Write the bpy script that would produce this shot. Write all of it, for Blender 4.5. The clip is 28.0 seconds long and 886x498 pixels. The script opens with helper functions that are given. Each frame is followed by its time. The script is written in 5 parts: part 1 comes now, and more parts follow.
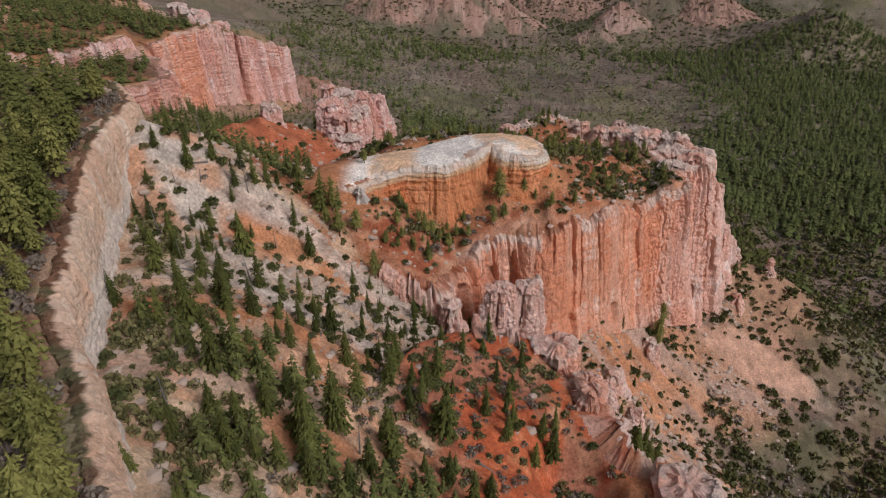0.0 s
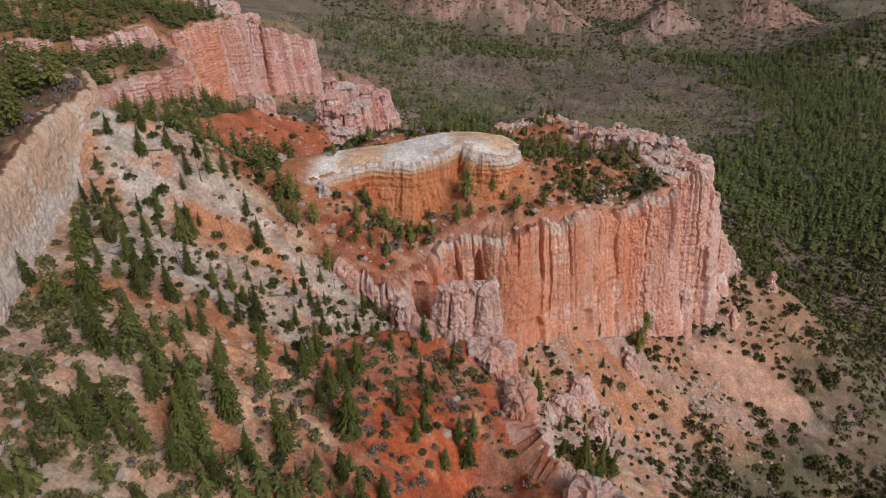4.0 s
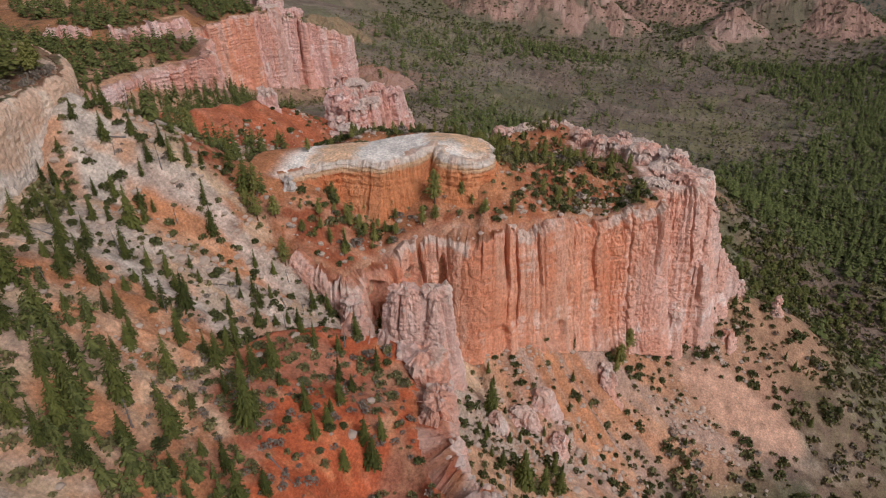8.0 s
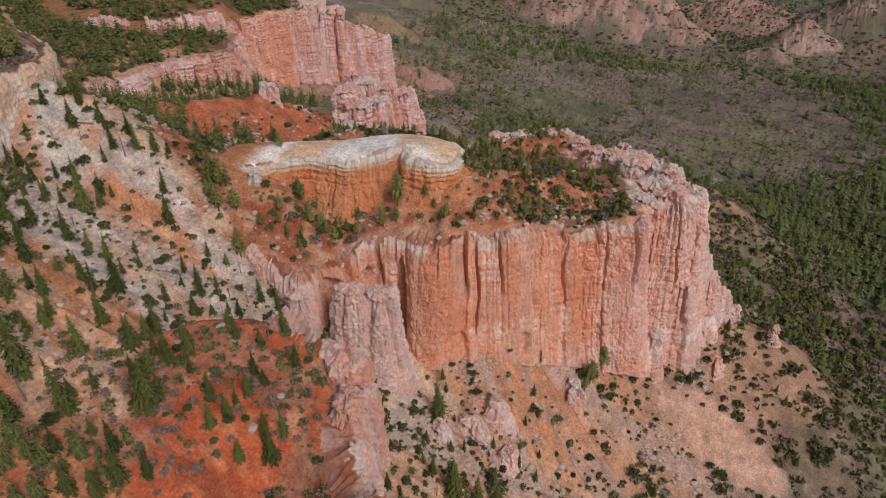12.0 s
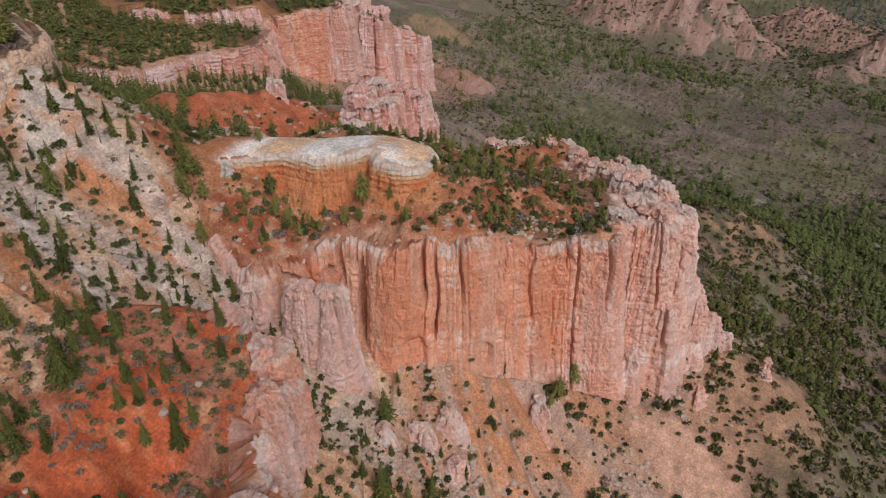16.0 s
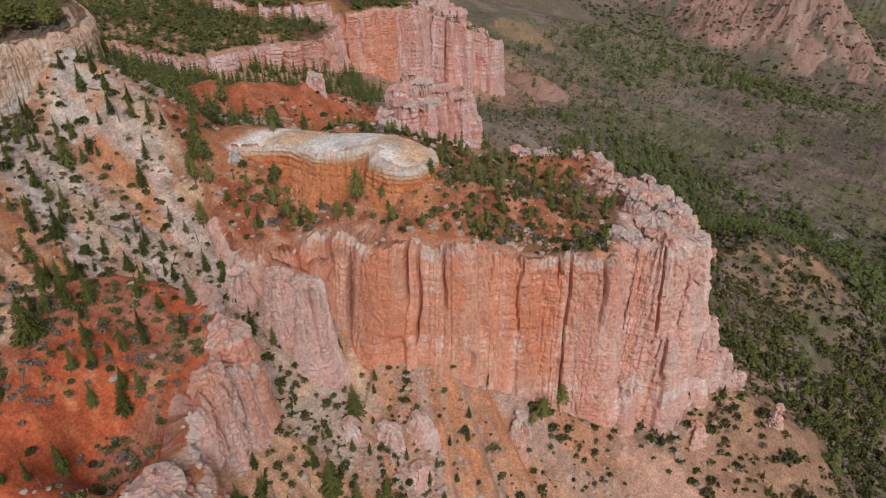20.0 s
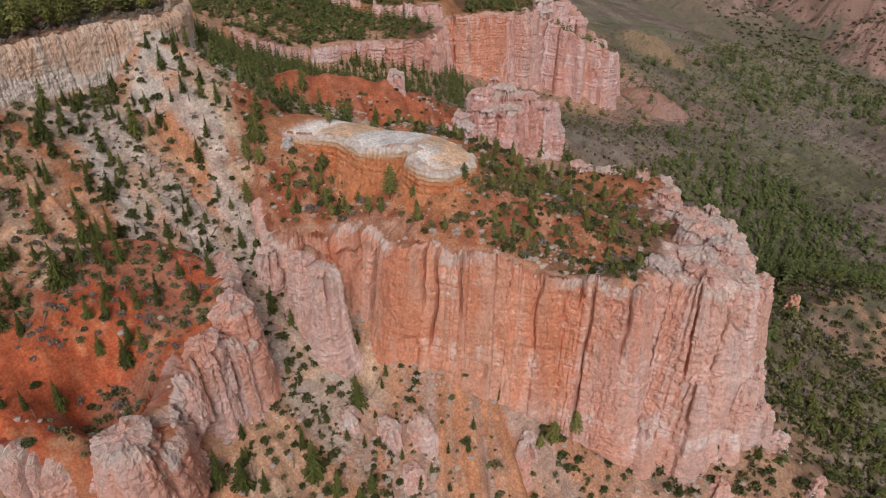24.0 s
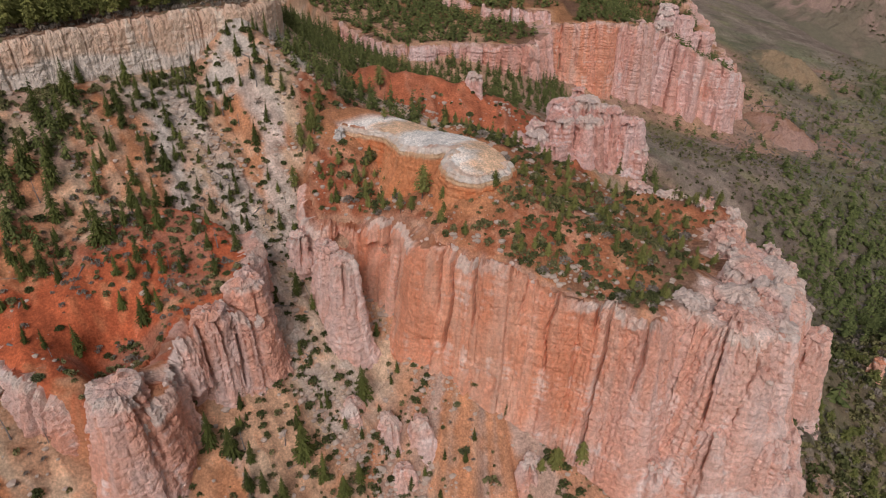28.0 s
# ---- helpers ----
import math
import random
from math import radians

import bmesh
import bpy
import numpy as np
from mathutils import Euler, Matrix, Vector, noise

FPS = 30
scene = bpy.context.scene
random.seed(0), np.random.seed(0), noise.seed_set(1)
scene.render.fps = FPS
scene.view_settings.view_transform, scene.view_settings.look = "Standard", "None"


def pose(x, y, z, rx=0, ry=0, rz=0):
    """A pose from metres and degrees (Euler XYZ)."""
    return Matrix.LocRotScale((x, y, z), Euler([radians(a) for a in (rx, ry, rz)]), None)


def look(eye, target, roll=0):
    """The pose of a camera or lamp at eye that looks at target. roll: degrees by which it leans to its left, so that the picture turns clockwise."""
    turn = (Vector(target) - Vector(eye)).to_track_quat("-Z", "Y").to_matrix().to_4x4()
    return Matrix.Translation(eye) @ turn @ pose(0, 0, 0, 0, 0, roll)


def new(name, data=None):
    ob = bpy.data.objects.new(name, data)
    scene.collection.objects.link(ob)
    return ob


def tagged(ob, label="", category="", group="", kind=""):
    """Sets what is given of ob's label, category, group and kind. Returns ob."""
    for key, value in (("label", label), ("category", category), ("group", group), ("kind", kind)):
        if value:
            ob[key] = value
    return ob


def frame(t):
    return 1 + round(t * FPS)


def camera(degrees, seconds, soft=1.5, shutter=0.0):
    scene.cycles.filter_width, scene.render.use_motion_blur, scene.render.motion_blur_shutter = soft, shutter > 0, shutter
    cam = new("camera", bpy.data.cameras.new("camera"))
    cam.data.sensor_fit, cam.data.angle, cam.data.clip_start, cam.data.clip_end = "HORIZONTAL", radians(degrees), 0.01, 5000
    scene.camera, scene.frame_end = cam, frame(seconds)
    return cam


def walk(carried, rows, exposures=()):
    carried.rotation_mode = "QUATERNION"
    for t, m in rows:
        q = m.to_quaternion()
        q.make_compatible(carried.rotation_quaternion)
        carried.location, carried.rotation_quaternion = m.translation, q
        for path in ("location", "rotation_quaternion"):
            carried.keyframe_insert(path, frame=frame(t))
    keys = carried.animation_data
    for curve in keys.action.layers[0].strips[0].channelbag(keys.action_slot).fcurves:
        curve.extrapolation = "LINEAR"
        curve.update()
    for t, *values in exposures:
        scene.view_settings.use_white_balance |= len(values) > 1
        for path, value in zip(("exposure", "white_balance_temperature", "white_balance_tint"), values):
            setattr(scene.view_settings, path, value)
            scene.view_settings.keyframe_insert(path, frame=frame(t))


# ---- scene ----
cam = camera(67.4, 28.0, soft=1.15)
METRES, EYE, TILT, LEAN, TURN = 200.0, 200.0, -32.6, 0.0, 0.0
ROWS = [
    (0.0, 0.0, 0.0, 0.0, 0.0, 0.0, 0.0),
    (0.5, 0.0134, 0.0005, 0.0003, 0.43, -0.06, -0.27),
    (1.0, 0.0278, 0.001, 0.0008, 0.89, -0.1, -0.53),
    (1.5, 0.0427, 0.0018, 0.0013, 1.37, -0.16, -0.82),
    (2.0, 0.0581, 0.003, 0.002, 1.9, -0.23, -1.14),
    (2.5, 0.0723, 0.0041, 0.0024, 2.43, -0.26, -1.46),
    (3.0, 0.0887, 0.0054, 0.0033, 3.06, -0.33, -1.84),
    (3.5, 0.1052, 0.0074, 0.004, 3.75, -0.38, -2.27),
    (5.5, 0.1713, 0.0167, 0.0094, 6.56, -0.6, -4.03),
    (6.0, 0.1889, 0.0196, 0.0113, 7.29, -0.67, -4.48),
    (6.5, 0.2046, 0.0224, 0.0129, 7.93, -0.73, -4.89),
    (7.0, 0.2223, 0.0258, 0.015, 8.66, -0.8, -5.35),
    (7.5, 0.2402, 0.0294, 0.0172, 9.39, -0.87, -5.8),
    (8.0, 0.2579, 0.0335, 0.0193, 10.11, -0.93, -6.27),
    (8.5, 0.274, 0.0371, 0.0218, 10.78, -1.01, -6.67),
    (9.0, 0.2918, 0.0415, 0.0245, 11.52, -1.09, -7.14),
    (9.5, 0.3099, 0.046, 0.0274, 12.26, -1.18, -7.61),
    (10.0, 0.3279, 0.0508, 0.0302, 13.01, -1.26, -8.08),
    (10.5, 0.3438, 0.0553, 0.0327, 13.67, -1.33, -8.51),
    (11.0, 0.3618, 0.0607, 0.0361, 14.44, -1.44, -9.0),
    (11.5, 0.3796, 0.0662, 0.0396, 15.18, -1.55, -9.47),
    (12.0, 0.3974, 0.0719, 0.0434, 15.95, -1.67, -9.97),
    (12.5, 0.4132, 0.0774, 0.0465, 16.63, -1.76, -10.37),
    (14.5, 0.4809, 0.1025, 0.0632, 19.64, -2.27, -12.25),
    (15.0, 0.4982, 0.1095, 0.0678, 20.44, -2.42, -12.74),
    (15.5, 0.5136, 0.1161, 0.072, 21.22, -2.57, -13.22),
    (16.0, 0.5307, 0.1237, 0.0764, 22.11, -2.72, -13.75),
    (16.5, 0.5476, 0.1317, 0.0816, 22.99, -2.92, -14.27),
    (17.0, 0.5644, 0.1397, 0.0867, 23.88, -3.1, -14.78),
    (17.5, 0.5793, 0.1471, 0.0917, 24.67, -3.29, -15.22),
    (18.0, 0.5957, 0.1557, 0.0967, 25.6, -3.5, -15.76),
    (18.5, 0.6119, 0.1645, 0.1022, 26.69, -3.77, -16.38),
    (19.0, 0.6278, 0.1739, 0.1078, 28.04, -4.13, -17.1),
    (19.5, 0.6434, 0.1835, 0.1139, 29.64, -4.57, -17.97),
    (20.0, 0.657, 0.1926, 0.12, 31.11, -5.03, -18.74),
    (20.5, 0.6717, 0.2028, 0.1262, 32.75, -5.51, -19.59),
    (21.0, 0.6864, 0.2136, 0.1327, 34.42, -6.03, -20.39),
    (21.5, 0.7004, 0.2247, 0.1394, 36.05, -6.56, -21.15),
    (23.5, 0.7506, 0.2695, 0.1677, 42.52, -8.87, -24.03),
    (24.0, 0.7613, 0.2805, 0.1746, 44.04, -9.46, -24.65),
    (24.5, 0.7729, 0.2932, 0.1825, 45.76, -10.14, -25.31),
    (25.0, 0.784, 0.3061, 0.1907, 47.5, -10.85, -25.98),
    (25.5, 0.7946, 0.3193, 0.199, 49.27, -11.6, -26.62),
    (26.0, 0.8038, 0.3313, 0.2065, 50.87, -12.29, -27.16),
    (26.5, 0.8138, 0.3451, 0.2151, 52.69, -13.08, -27.74),
    (27.0, 0.8232, 0.3593, 0.2237, 54.52, -13.88, -28.3),
    (27.5, 0.832, 0.3734, 0.2324, 56.34, -14.7, -28.81),
    (28.0, 0.8393, 0.3862, 0.2405, 57.94, -15.45, -29.26),
]
walk(cam, [(t, pose(0, 0, EYE, TILT, LEAN, TURN) @ pose(METRES * x, METRES * y, METRES * z, 90 + pitch, roll, yaw)) for t, x, y, z, yaw, pitch, roll in ROWS])

# ---- world, sun, exposure ----
scene.view_settings.exposure = -0.16
world = bpy.data.worlds.new("overcast_sky")
scene.world = world
world.use_nodes = True
wn = world.node_tree.nodes
sky = wn.new("ShaderNodeTexSky")
sky.sky_type = "NISHITA"
sky.sun_disc = False
sky.sun_elevation, sky.sun_rotation = radians(42), radians(128)
sky.air_density, sky.dust_density = 1.0, 3.0
soft_sky = wn.new("ShaderNodeHueSaturation")
soft_sky.inputs["Saturation"].default_value = 0.5
world.node_tree.links.new(sky.outputs[0], soft_sky.inputs["Color"])
world.node_tree.links.new(soft_sky.outputs[0], wn["Background"].inputs["Color"])
wn["Background"].inputs["Strength"].default_value = 0.085
sun = new("sun", bpy.data.lights.new("sun", "SUN"))
sun.data.energy, sun.data.angle, sun.data.color = 1.7, radians(22), (1.0, 0.95, 1.03)
sun.matrix_world = look((210, -40, 290), (10, 120, 60))


# ---- numeric helpers ----
def hash01(ix, iy, iz):
    h = (ix.astype(np.int64) * 374761393 + iy.astype(np.int64) * 668265263 + iz.astype(np.int64) * 2147483647) & 0xFFFFFFFF
    h = ((h ^ (h >> 13)) * 1274126177) & 0xFFFFFFFF
    h = ((h ^ (h >> 16)) * 2246822519) & 0xFFFFFFFF
    return ((h ^ (h >> 15)) & 0xFFFFFF) / 16777215.0


def vnoise(x, y, z=0.0):
    """Smooth value noise, -1 to 1."""
    x, y, z = np.broadcast_arrays(np.asarray(x, float), np.asarray(y, float), np.asarray(z, float))
    ix, iy, iz = np.floor(x), np.floor(y), np.floor(z)
    fx, fy, fz = x - ix, y - iy, z - iz
    fx, fy, fz = (f * f * f * (f * (f * 6 - 15) + 10) for f in (fx, fy, fz))
    out = 0
    for dx in (0, 1):
        for dy in (0, 1):
            a = (fx if dx else 1 - fx) * (fy if dy else 1 - fy)
            out = out + a * ((1 - fz) * hash01(ix + dx, iy + dy, iz) + fz * hash01(ix + dx, iy + dy, iz + 1))
    return out * 2 - 1


def fbm(x, y, z=0.0, octaves=4):
    out, amp, total = 0, 1.0, 0
    for k in range(octaves):
        out = out + amp * vnoise(x * 2 ** k + 17.3 * k, y * 2 ** k - 9.1 * k, np.asarray(z) * 2 ** k + 3.7 * k)
        total += amp
        amp *= 0.5
    return out / total


def ridged(x, y, z=0.0, octaves=3):
    out, amp, total = 0, 1.0, 0
    for k in range(octaves):
        out = out + amp * (1 - np.abs(vnoise(x * 2 ** k + 5.2 * k, y * 2 ** k + 31.7 * k, np.asarray(z) * 2 ** k)) * 2)
        total += amp
        amp *= 0.5
    return out / total


def blocks(x, y, z=0.0):
    """Cells of broken rock: distance to the joint between two cells, and a random number for each cell."""
    x, y, z = np.broadcast_arrays(np.asarray(x, float), np.asarray(y, float), np.asarray(z, float))
    ix, iy, iz = np.floor(x), np.floor(y), np.floor(z)
    f1, f2, who = np.full(x.shape, 9.0), np.full(x.shape, 9.0), np.zeros(x.shape)
    for dx in (-1, 0, 1):
        for dy in (-1, 0, 1):
            for dz in (-1, 0, 1):
                cx, cy, cz = ix + dx, iy + dy, iz + dz
                r = hash01(cx, cy, cz)
                d = np.sqrt((cx + r - x) ** 2 + (cy + (r * 7.13) % 1 - y) ** 2 + (cz + (r * 13.7) % 1 - z) ** 2)
                near = d < f1
                f2 = np.where(near, f1, np.minimum(f2, d))
                who = np.where(near, (r * 29.3) % 1, who)
                f1 = np.where(near, d, f1)
    return f2 - f1, who


def smooth(a, b, x):
    t = np.clip((x - a) / (b - a), 0, 1)
    return t * t * (3 - 2 * t)


def softmin(a, b, k):
    return -k * np.logaddexp(-a / k, -b / k)


def softmax(a, b, k):
    return k * np.logaddexp(a / k, b / k)


def softplus(x, k):
    return k * np.logaddexp(0, x / k)


def spline(pts, closed=False, per=8):
    """A smooth curve through a few points."""
    p = np.array(pts, float)
    n, out = len(p), []
    for i in range(n if closed else n - 1):
        if closed:
            a, b, c, d = p[(i - 1) % n], p[i], p[(i + 1) % n], p[(i + 2) % n]
        else:
            a, b, c, d = p[max(i - 1, 0)], p[i], p[i + 1], p[min(i + 2, n - 1)]
        for u in np.arange(per) / per:
            out.append(0.5 * (2 * b + (c - a) * u + (2 * a - 5 * b + 4 * c - d) * u ** 2 + (3 * b - a - 3 * c + d) * u ** 3))
    if not closed:
        out.append(p[-1])
    return np.array(out)


def inside_depth(x, y, loop):
    """Signed distance to a closed loop, positive inside."""
    best = np.full(x.shape, 1e18)
    inside = np.zeros(x.shape, bool)
    for (x0, y0), (x1, y1) in zip(loop, np.roll(loop, -1, 0)):
        ex, ey = x1 - x0, y1 - y0
        u = np.clip(((x - x0) * ex + (y - y0) * ey) / (ex * ex + ey * ey + 1e-9), 0, 1)
        best = np.minimum(best, (x - x0 - u * ex) ** 2 + (y - y0 - u * ey) ** 2)
        inside ^= ((y0 > y) != (y1 > y)) & (x < ex * (y - y0) / (ey + 1e-12) + x0)
    return np.where(inside, 1, -1) * np.sqrt(best)


def crest(x, y, line, fall):
    """Height of a ridge whose crest runs through (x, y, z) points and falls off at both sides."""
    out = np.full(x.shape, -1e3)
    for (x0, y0, z0), (x1, y1, z1) in zip(line, line[1:]):
        ex, ey = x1 - x0, y1 - y0
        u = np.clip(((x - x0) * ex + (y - y0) * ey) / (ex * ex + ey * ey), 0, 1)
        d = np.hypot(x - x0 - u * ex, y - y0 - u * ey)
        out = np.maximum(out, z0 + u * (z1 - z0) - fall * (np.sqrt(d * d + 9) - 3))
    return out


# ---- the plan: rims of the rock masses ----
MESA_RIM = [(-11, -2), (-25.5, 34), (-31.8, 43.4), (-37, 52.5), (-42.5, 59.5), (-48, 67), (-50.5, 75), (-54, 86.5), (-58, 97), (-64, 115), (-66, 130), (-67, 141), (-76, 151), (-92, 158), (-115, 162)]
MESA = spline(MESA_RIM + [(-260, 150), (-420, 60), (-300, -160), (-60, -120)], True, 6)
HEAD_RIM = [(-16, 138), (-8, 136), (0, 137), (4, 144), (10, 152), (22, 157), (33, 158), (46, 165), (54, 173), (63, 181), (69, 186), (76, 190.5), (83.5, 196), (82.5, 204), (92, 206.5), (98, 213), (100, 221), (94, 232), (86, 243), (78, 250), (69, 249), (63, 239), (57, 238), (54, 247), (53, 257), (45, 263), (35, 258), (24, 242)]
HEAD = spline(HEAD_RIM + [(-5, 226), (-28, 216), (-50, 196), (-62, 166), (-48, 146), (-28, 142)], True, 6)
SLAB_RIM = [(-34, 154), (-24, 155), (-15, 163), (-7, 165), (1, 165), (8, 169), (13, 174), (17, 170), (24, 170), (30, 174), (30, 184), (25, 190)]
SLAB = spline(SLAB_RIM + [(10, 190), (-8, 185), (-24, 178), (-36, 166)], True, 6)
RED_RIM = [(14, 48), (27, 55), (37, 62), (44, 70), (48, 79), (45, 85), (36, 88), (32, 94), (30, 102), (29, 110), (24, 116), (15, 118), (6, 117)]
RED = spline(RED_RIM + [(-8, 106), (-18, 78), (-8, 50)], True, 6)
BACK_RIM = [(-185, 212), (-152, 222), (-139, 234), (-137, 255), (-131, 274), (-121, 292), (-129, 308), (-139, 317), (-158, 324), (-145, 332), (-141, 347), (-136, 366), (-126, 378), (-129, 386), (-152, 394), (-124, 402), (-119, 410), (-110, 424), (-106, 441), (-116, 462), (-132, 476), (-154, 492), (-190, 510), (-226, 522), (-262, 531)]
BACK = spline(BACK_RIM + [(-300, 540), (-420, 400), (-330, 230), (-240, 205)], True, 6)

UPPER_RIM = [(-205, 288), (-190, 291), (-177, 294), (-167, 300), (-160, 309), (-157.5, 320), (-153, 330)]
UPPER = spline(UPPER_RIM + [(-158, 346), (-180, 362), (-235, 372), (-262, 335), (-235, 296)], True, 6)

RED_HILL = [(-84, 190, 118), (-74, 203, 116), (-65, 224, 112), (-60, 238, 104)]

SCRUB_RIDGE = [(70, 246, 74), (80, 275, 56), (86, 303, 38), (92, 322, 40), (100, 336, 45), (112, 341, 42), (135, 347, 30), (175, 352, 6)]
SCREE_RUN = [(-56, 112, 0), (-37, 114.5, 0), (-26, 118, 0), (-12, 119.7, 0), (-2, 121, 0), (10, 120.3, 0), (26, 121.8, 0), (39, 125, 0), (49, 130, 0), (60, 138, 0)]
SIDE_RUNS = [[(-46, 106, 0), (-28, 105, 0), (-8, 104, 0)], [(-50, 132, 0), (-32, 138, 0), (-14, 133, 0), (0, 128, 0)]]
ORANGE_RUNS = [[(-58, 126, 0), (-42, 126, 0), (-26, 127, 0), (-14, 127, 0)], [(-34, 97, 0), (-18, 97, 0), (-4, 97, 0)], [(-30, 84, 0), (-16, 88, 0)]]
TAN_RIDGE = [(108, 221, 57), (122, 222, 50.5), (131, 220, 48), (139, 221, 38)]
WASHES = [[(120, 462, 0), (144, 450, 0), (174, 430, 0), (212, 428, 0), (245, 433, 0)], [(165, 384, 0), (182, 372, 0), (195, 354, 0), (215, 345, 0)]]

FOOTPATH = spline([(-92, 152), (-80, 147), (-74, 144.5), (-69.5, 140.5), (-68.5, 134), (-69.5, 126), (-71, 118)], False, 12)


def valley(x, y):
    v = -3 - 0.06 * (y - 363) + 0.26 * softplus(60 - x, 25) * (1 - 0.55 * smooth(500, 900, y))
    v = np.maximum(v, -75)
    far = smooth(640, 1500, np.hypot(x - 40, y))
    v = v + far * (90 + 70 * fbm(x * 0.0022, y * 0.0022, 4.0)) * smooth(-200, 500, y)
    v = v + 5 * fbm(x * 0.012, y * 0.012, 2.0) * smooth(250, 420, np.hypot(x, y - 100))
    # pale badland hills on the far side
    for hx, hy, hz, r in ((216, 842, 20, 42), (300, 900, 45, 80), (-120, 900, 40, 90), (420, 760, 40, 90)):
        d = np.hypot(x - hx, (y - hy) * 1.2) / r
        v = v + hz * np.exp(-d * d * 1.6) * (0.75 + 0.5 * ridged(x * 0.02, y * 0.02, 7.0))
    return v


def talus_rib(x, y, d):
    turn = np.arctan2(y - 180, x - 20)
    return ridged(turn * 8 + 0.5 * vnoise(x * 0.04, y * 0.04), d * 0.012, 2.0, 3)


def lowland(x, y):
    """The ground without the rock masses."""
    along = (x * 0.69 + y * 0.26) / 0.737
    across = (y * 0.69 - x * 0.26) / 0.737
    slope = 126 - 0.69 * (x + 40) - 0.26 * (y - 106)
    slope = slope + 3.0 * (ridged(across * 0.045 + 0.3 * vnoise(along * 0.03, across * 0.03), along * 0.010, 1.0, 2) - 0.3) + 1.3 * (ridged(across * 0.16, along * 0.03, 5.0, 2) - 0.3) + 0.5 * fbm(x * 0.25, y * 0.25, 3.0)
    slope = softmin(slope, 135.5 + 4.5 * smooth(74, 54, y), 2.0)
    north = 106 - 0.3 * (y - 202) - 0.5 * softplus(x + 20, 8)
    ground = softmin(slope, north, 4.0)
    ground = softmax(ground, valley(x, y), 4.0)
    d_head = -inside_depth(x, y, HEAD)
    foot = np.clip(69 - 0.36 * (x - 36), 46, 80) + 2.5 * vnoise(x * 0.05, y * 0.05, 3.0)
    foot = foot + 5.5 * np.exp(-((x - 46) / 14) ** 2)
    foot = np.where(y > 235, np.minimum(foot, 66), foot)
    rib = talus_rib(x, y, d_head)
    ground = np.maximum(ground, np.where(d_head > -6, foot - 0.62 * np.maximum(d_head, 0) + 4.5 * (rib - 0.35) * smooth(-2, 22, d_head), -99))
    d_mesa = -inside_depth(x, y, MESA)
    ground = np.maximum(ground, 133 + 6.5 * smooth(74, 54, y) - 0.85 * np.maximum(d_mesa, 0) - 60 * smooth(0, 30, 32 - y))
    ground = np.maximum(ground, crest(x, y, [(-66, 137, 146), (-59, 141, 141), (-56, 149, 135.5), (-54, 158, 127), (-58, 168, 118)], 0.95))
    d_back = -inside_depth(x, y, BACK)
    ground = np.maximum(ground, np.clip(88 - 0.31 * (y - 296), 28, 100) - 0.55 * np.maximum(d_back, 0))
    ground = np.maximum(ground, crest(x, y, RED_HILL, 0.62) + 1.6 * (ridged((x * 0.5 + y) * 0.13 + 0.4 * vnoise(x * 0.1, y * 0.1), 3.0, 88.0, 2) - 0.5))
    ground = np.maximum(ground, crest(x, y, [(-50, 240, 84), (-38, 268, 80), (-24, 286, 74)], 0.6))
    ground = np.maximum(ground, crest(x, y, SCRUB_RIDGE, 0.55) + 1.5 * fbm(x * 0.09, y * 0.09, 94.0))
    ground = np.maximum(ground, crest(x, y, TAN_RIDGE, 0.7))
    return ground + 0.35 * fbm(x * 0.35, y * 0.35, 9.0, 3) * (np.abs(y - 200) < 400)


def head_top(x, y):
    u = crest(x, y, [(-66, 150, 132), (-40, 160, 119), (-21, 172, 111), (12, 180, 112), (26, 188, 115), (52, 205, 108), (84, 224, 99), (60, 244, 98)], 0.62)
    u = np.maximum(u, crest(x, y, [(84, 210, 97), (89, 222, 100.5), (74, 244, 97)], 0.25))
    u = np.maximum(u, crest(x, y, [(28, 238, 101), (44, 254, 100)], 0.5))
    u = np.maximum(u, 107.5 - 0.6 * np.maximum(-inside_depth(x, y, SLAB), 0))
    u = np.maximum(u, crest(x, y, [(-52, 156, 126), (-40, 157, 121.5), (-31, 155, 120.5), (-22, 156, 117.3)], 0.72))
    u = np.maximum(u, crest(x, y, [(18, 184, 120), (29, 183, 117.5), (40, 192, 112.5), (52, 202, 108.5)], 0.62))
    u = np.maximum(u, crest(x, y, [(28, 175, 118), (31, 167, 110), (34, 160, 100)], 0.95) + 0.8 * vnoise(x * 0.5, y * 0.2, 4.0))
    u = np.maximum(u, crest(x, y, [(19, 174, 117.5), (22, 167, 109.5), (25, 160, 99)], 0.85) + 0.8 * vnoise(x * 0.4, y * 0.2, 5.0))
    u = np.maximum(u, crest(x, y, [(-10, 190, 118), (8, 193, 118)], 0.5))
    u = np.maximum(u, crest(x, y, [(22, 160, 95.5), (46, 167, 97.5), (60, 181, 99), (72, 193, 100.5), (81, 204, 101), (89, 213, 100)], 0.3))
    u = np.maximum(u, 96.5 + 0 * x)
    return u + 0.7 * fbm(x * 0.12, y * 0.12, 6.0)


def slab_top(x, y):
    return crest(x, y, [(-38, 162, 121.5), (-21, 170, 119.8), (4, 173, 121.2), (14, 178, 122.8), (25, 186, 119)], 0.2)


def red_top(x, y):
    z = 109 - 0.34 * (x + 1) + 0.9 * fbm(x * 0.12, y * 0.12, 8.0) + 2.0 * (ridged(x * 0.06 + 0.03 * y, y * 0.09, 8.0, 3) - 0.4) * smooth(-10, 8, x)
    w = 1 + 0.35 * fbm(x * 0.15, y * 0.15, 27.0)
    return z - 10 * np.exp(-(((x - 25) / 9) ** 2 + ((y - 79) / 10) ** 2) ** 2 * w)


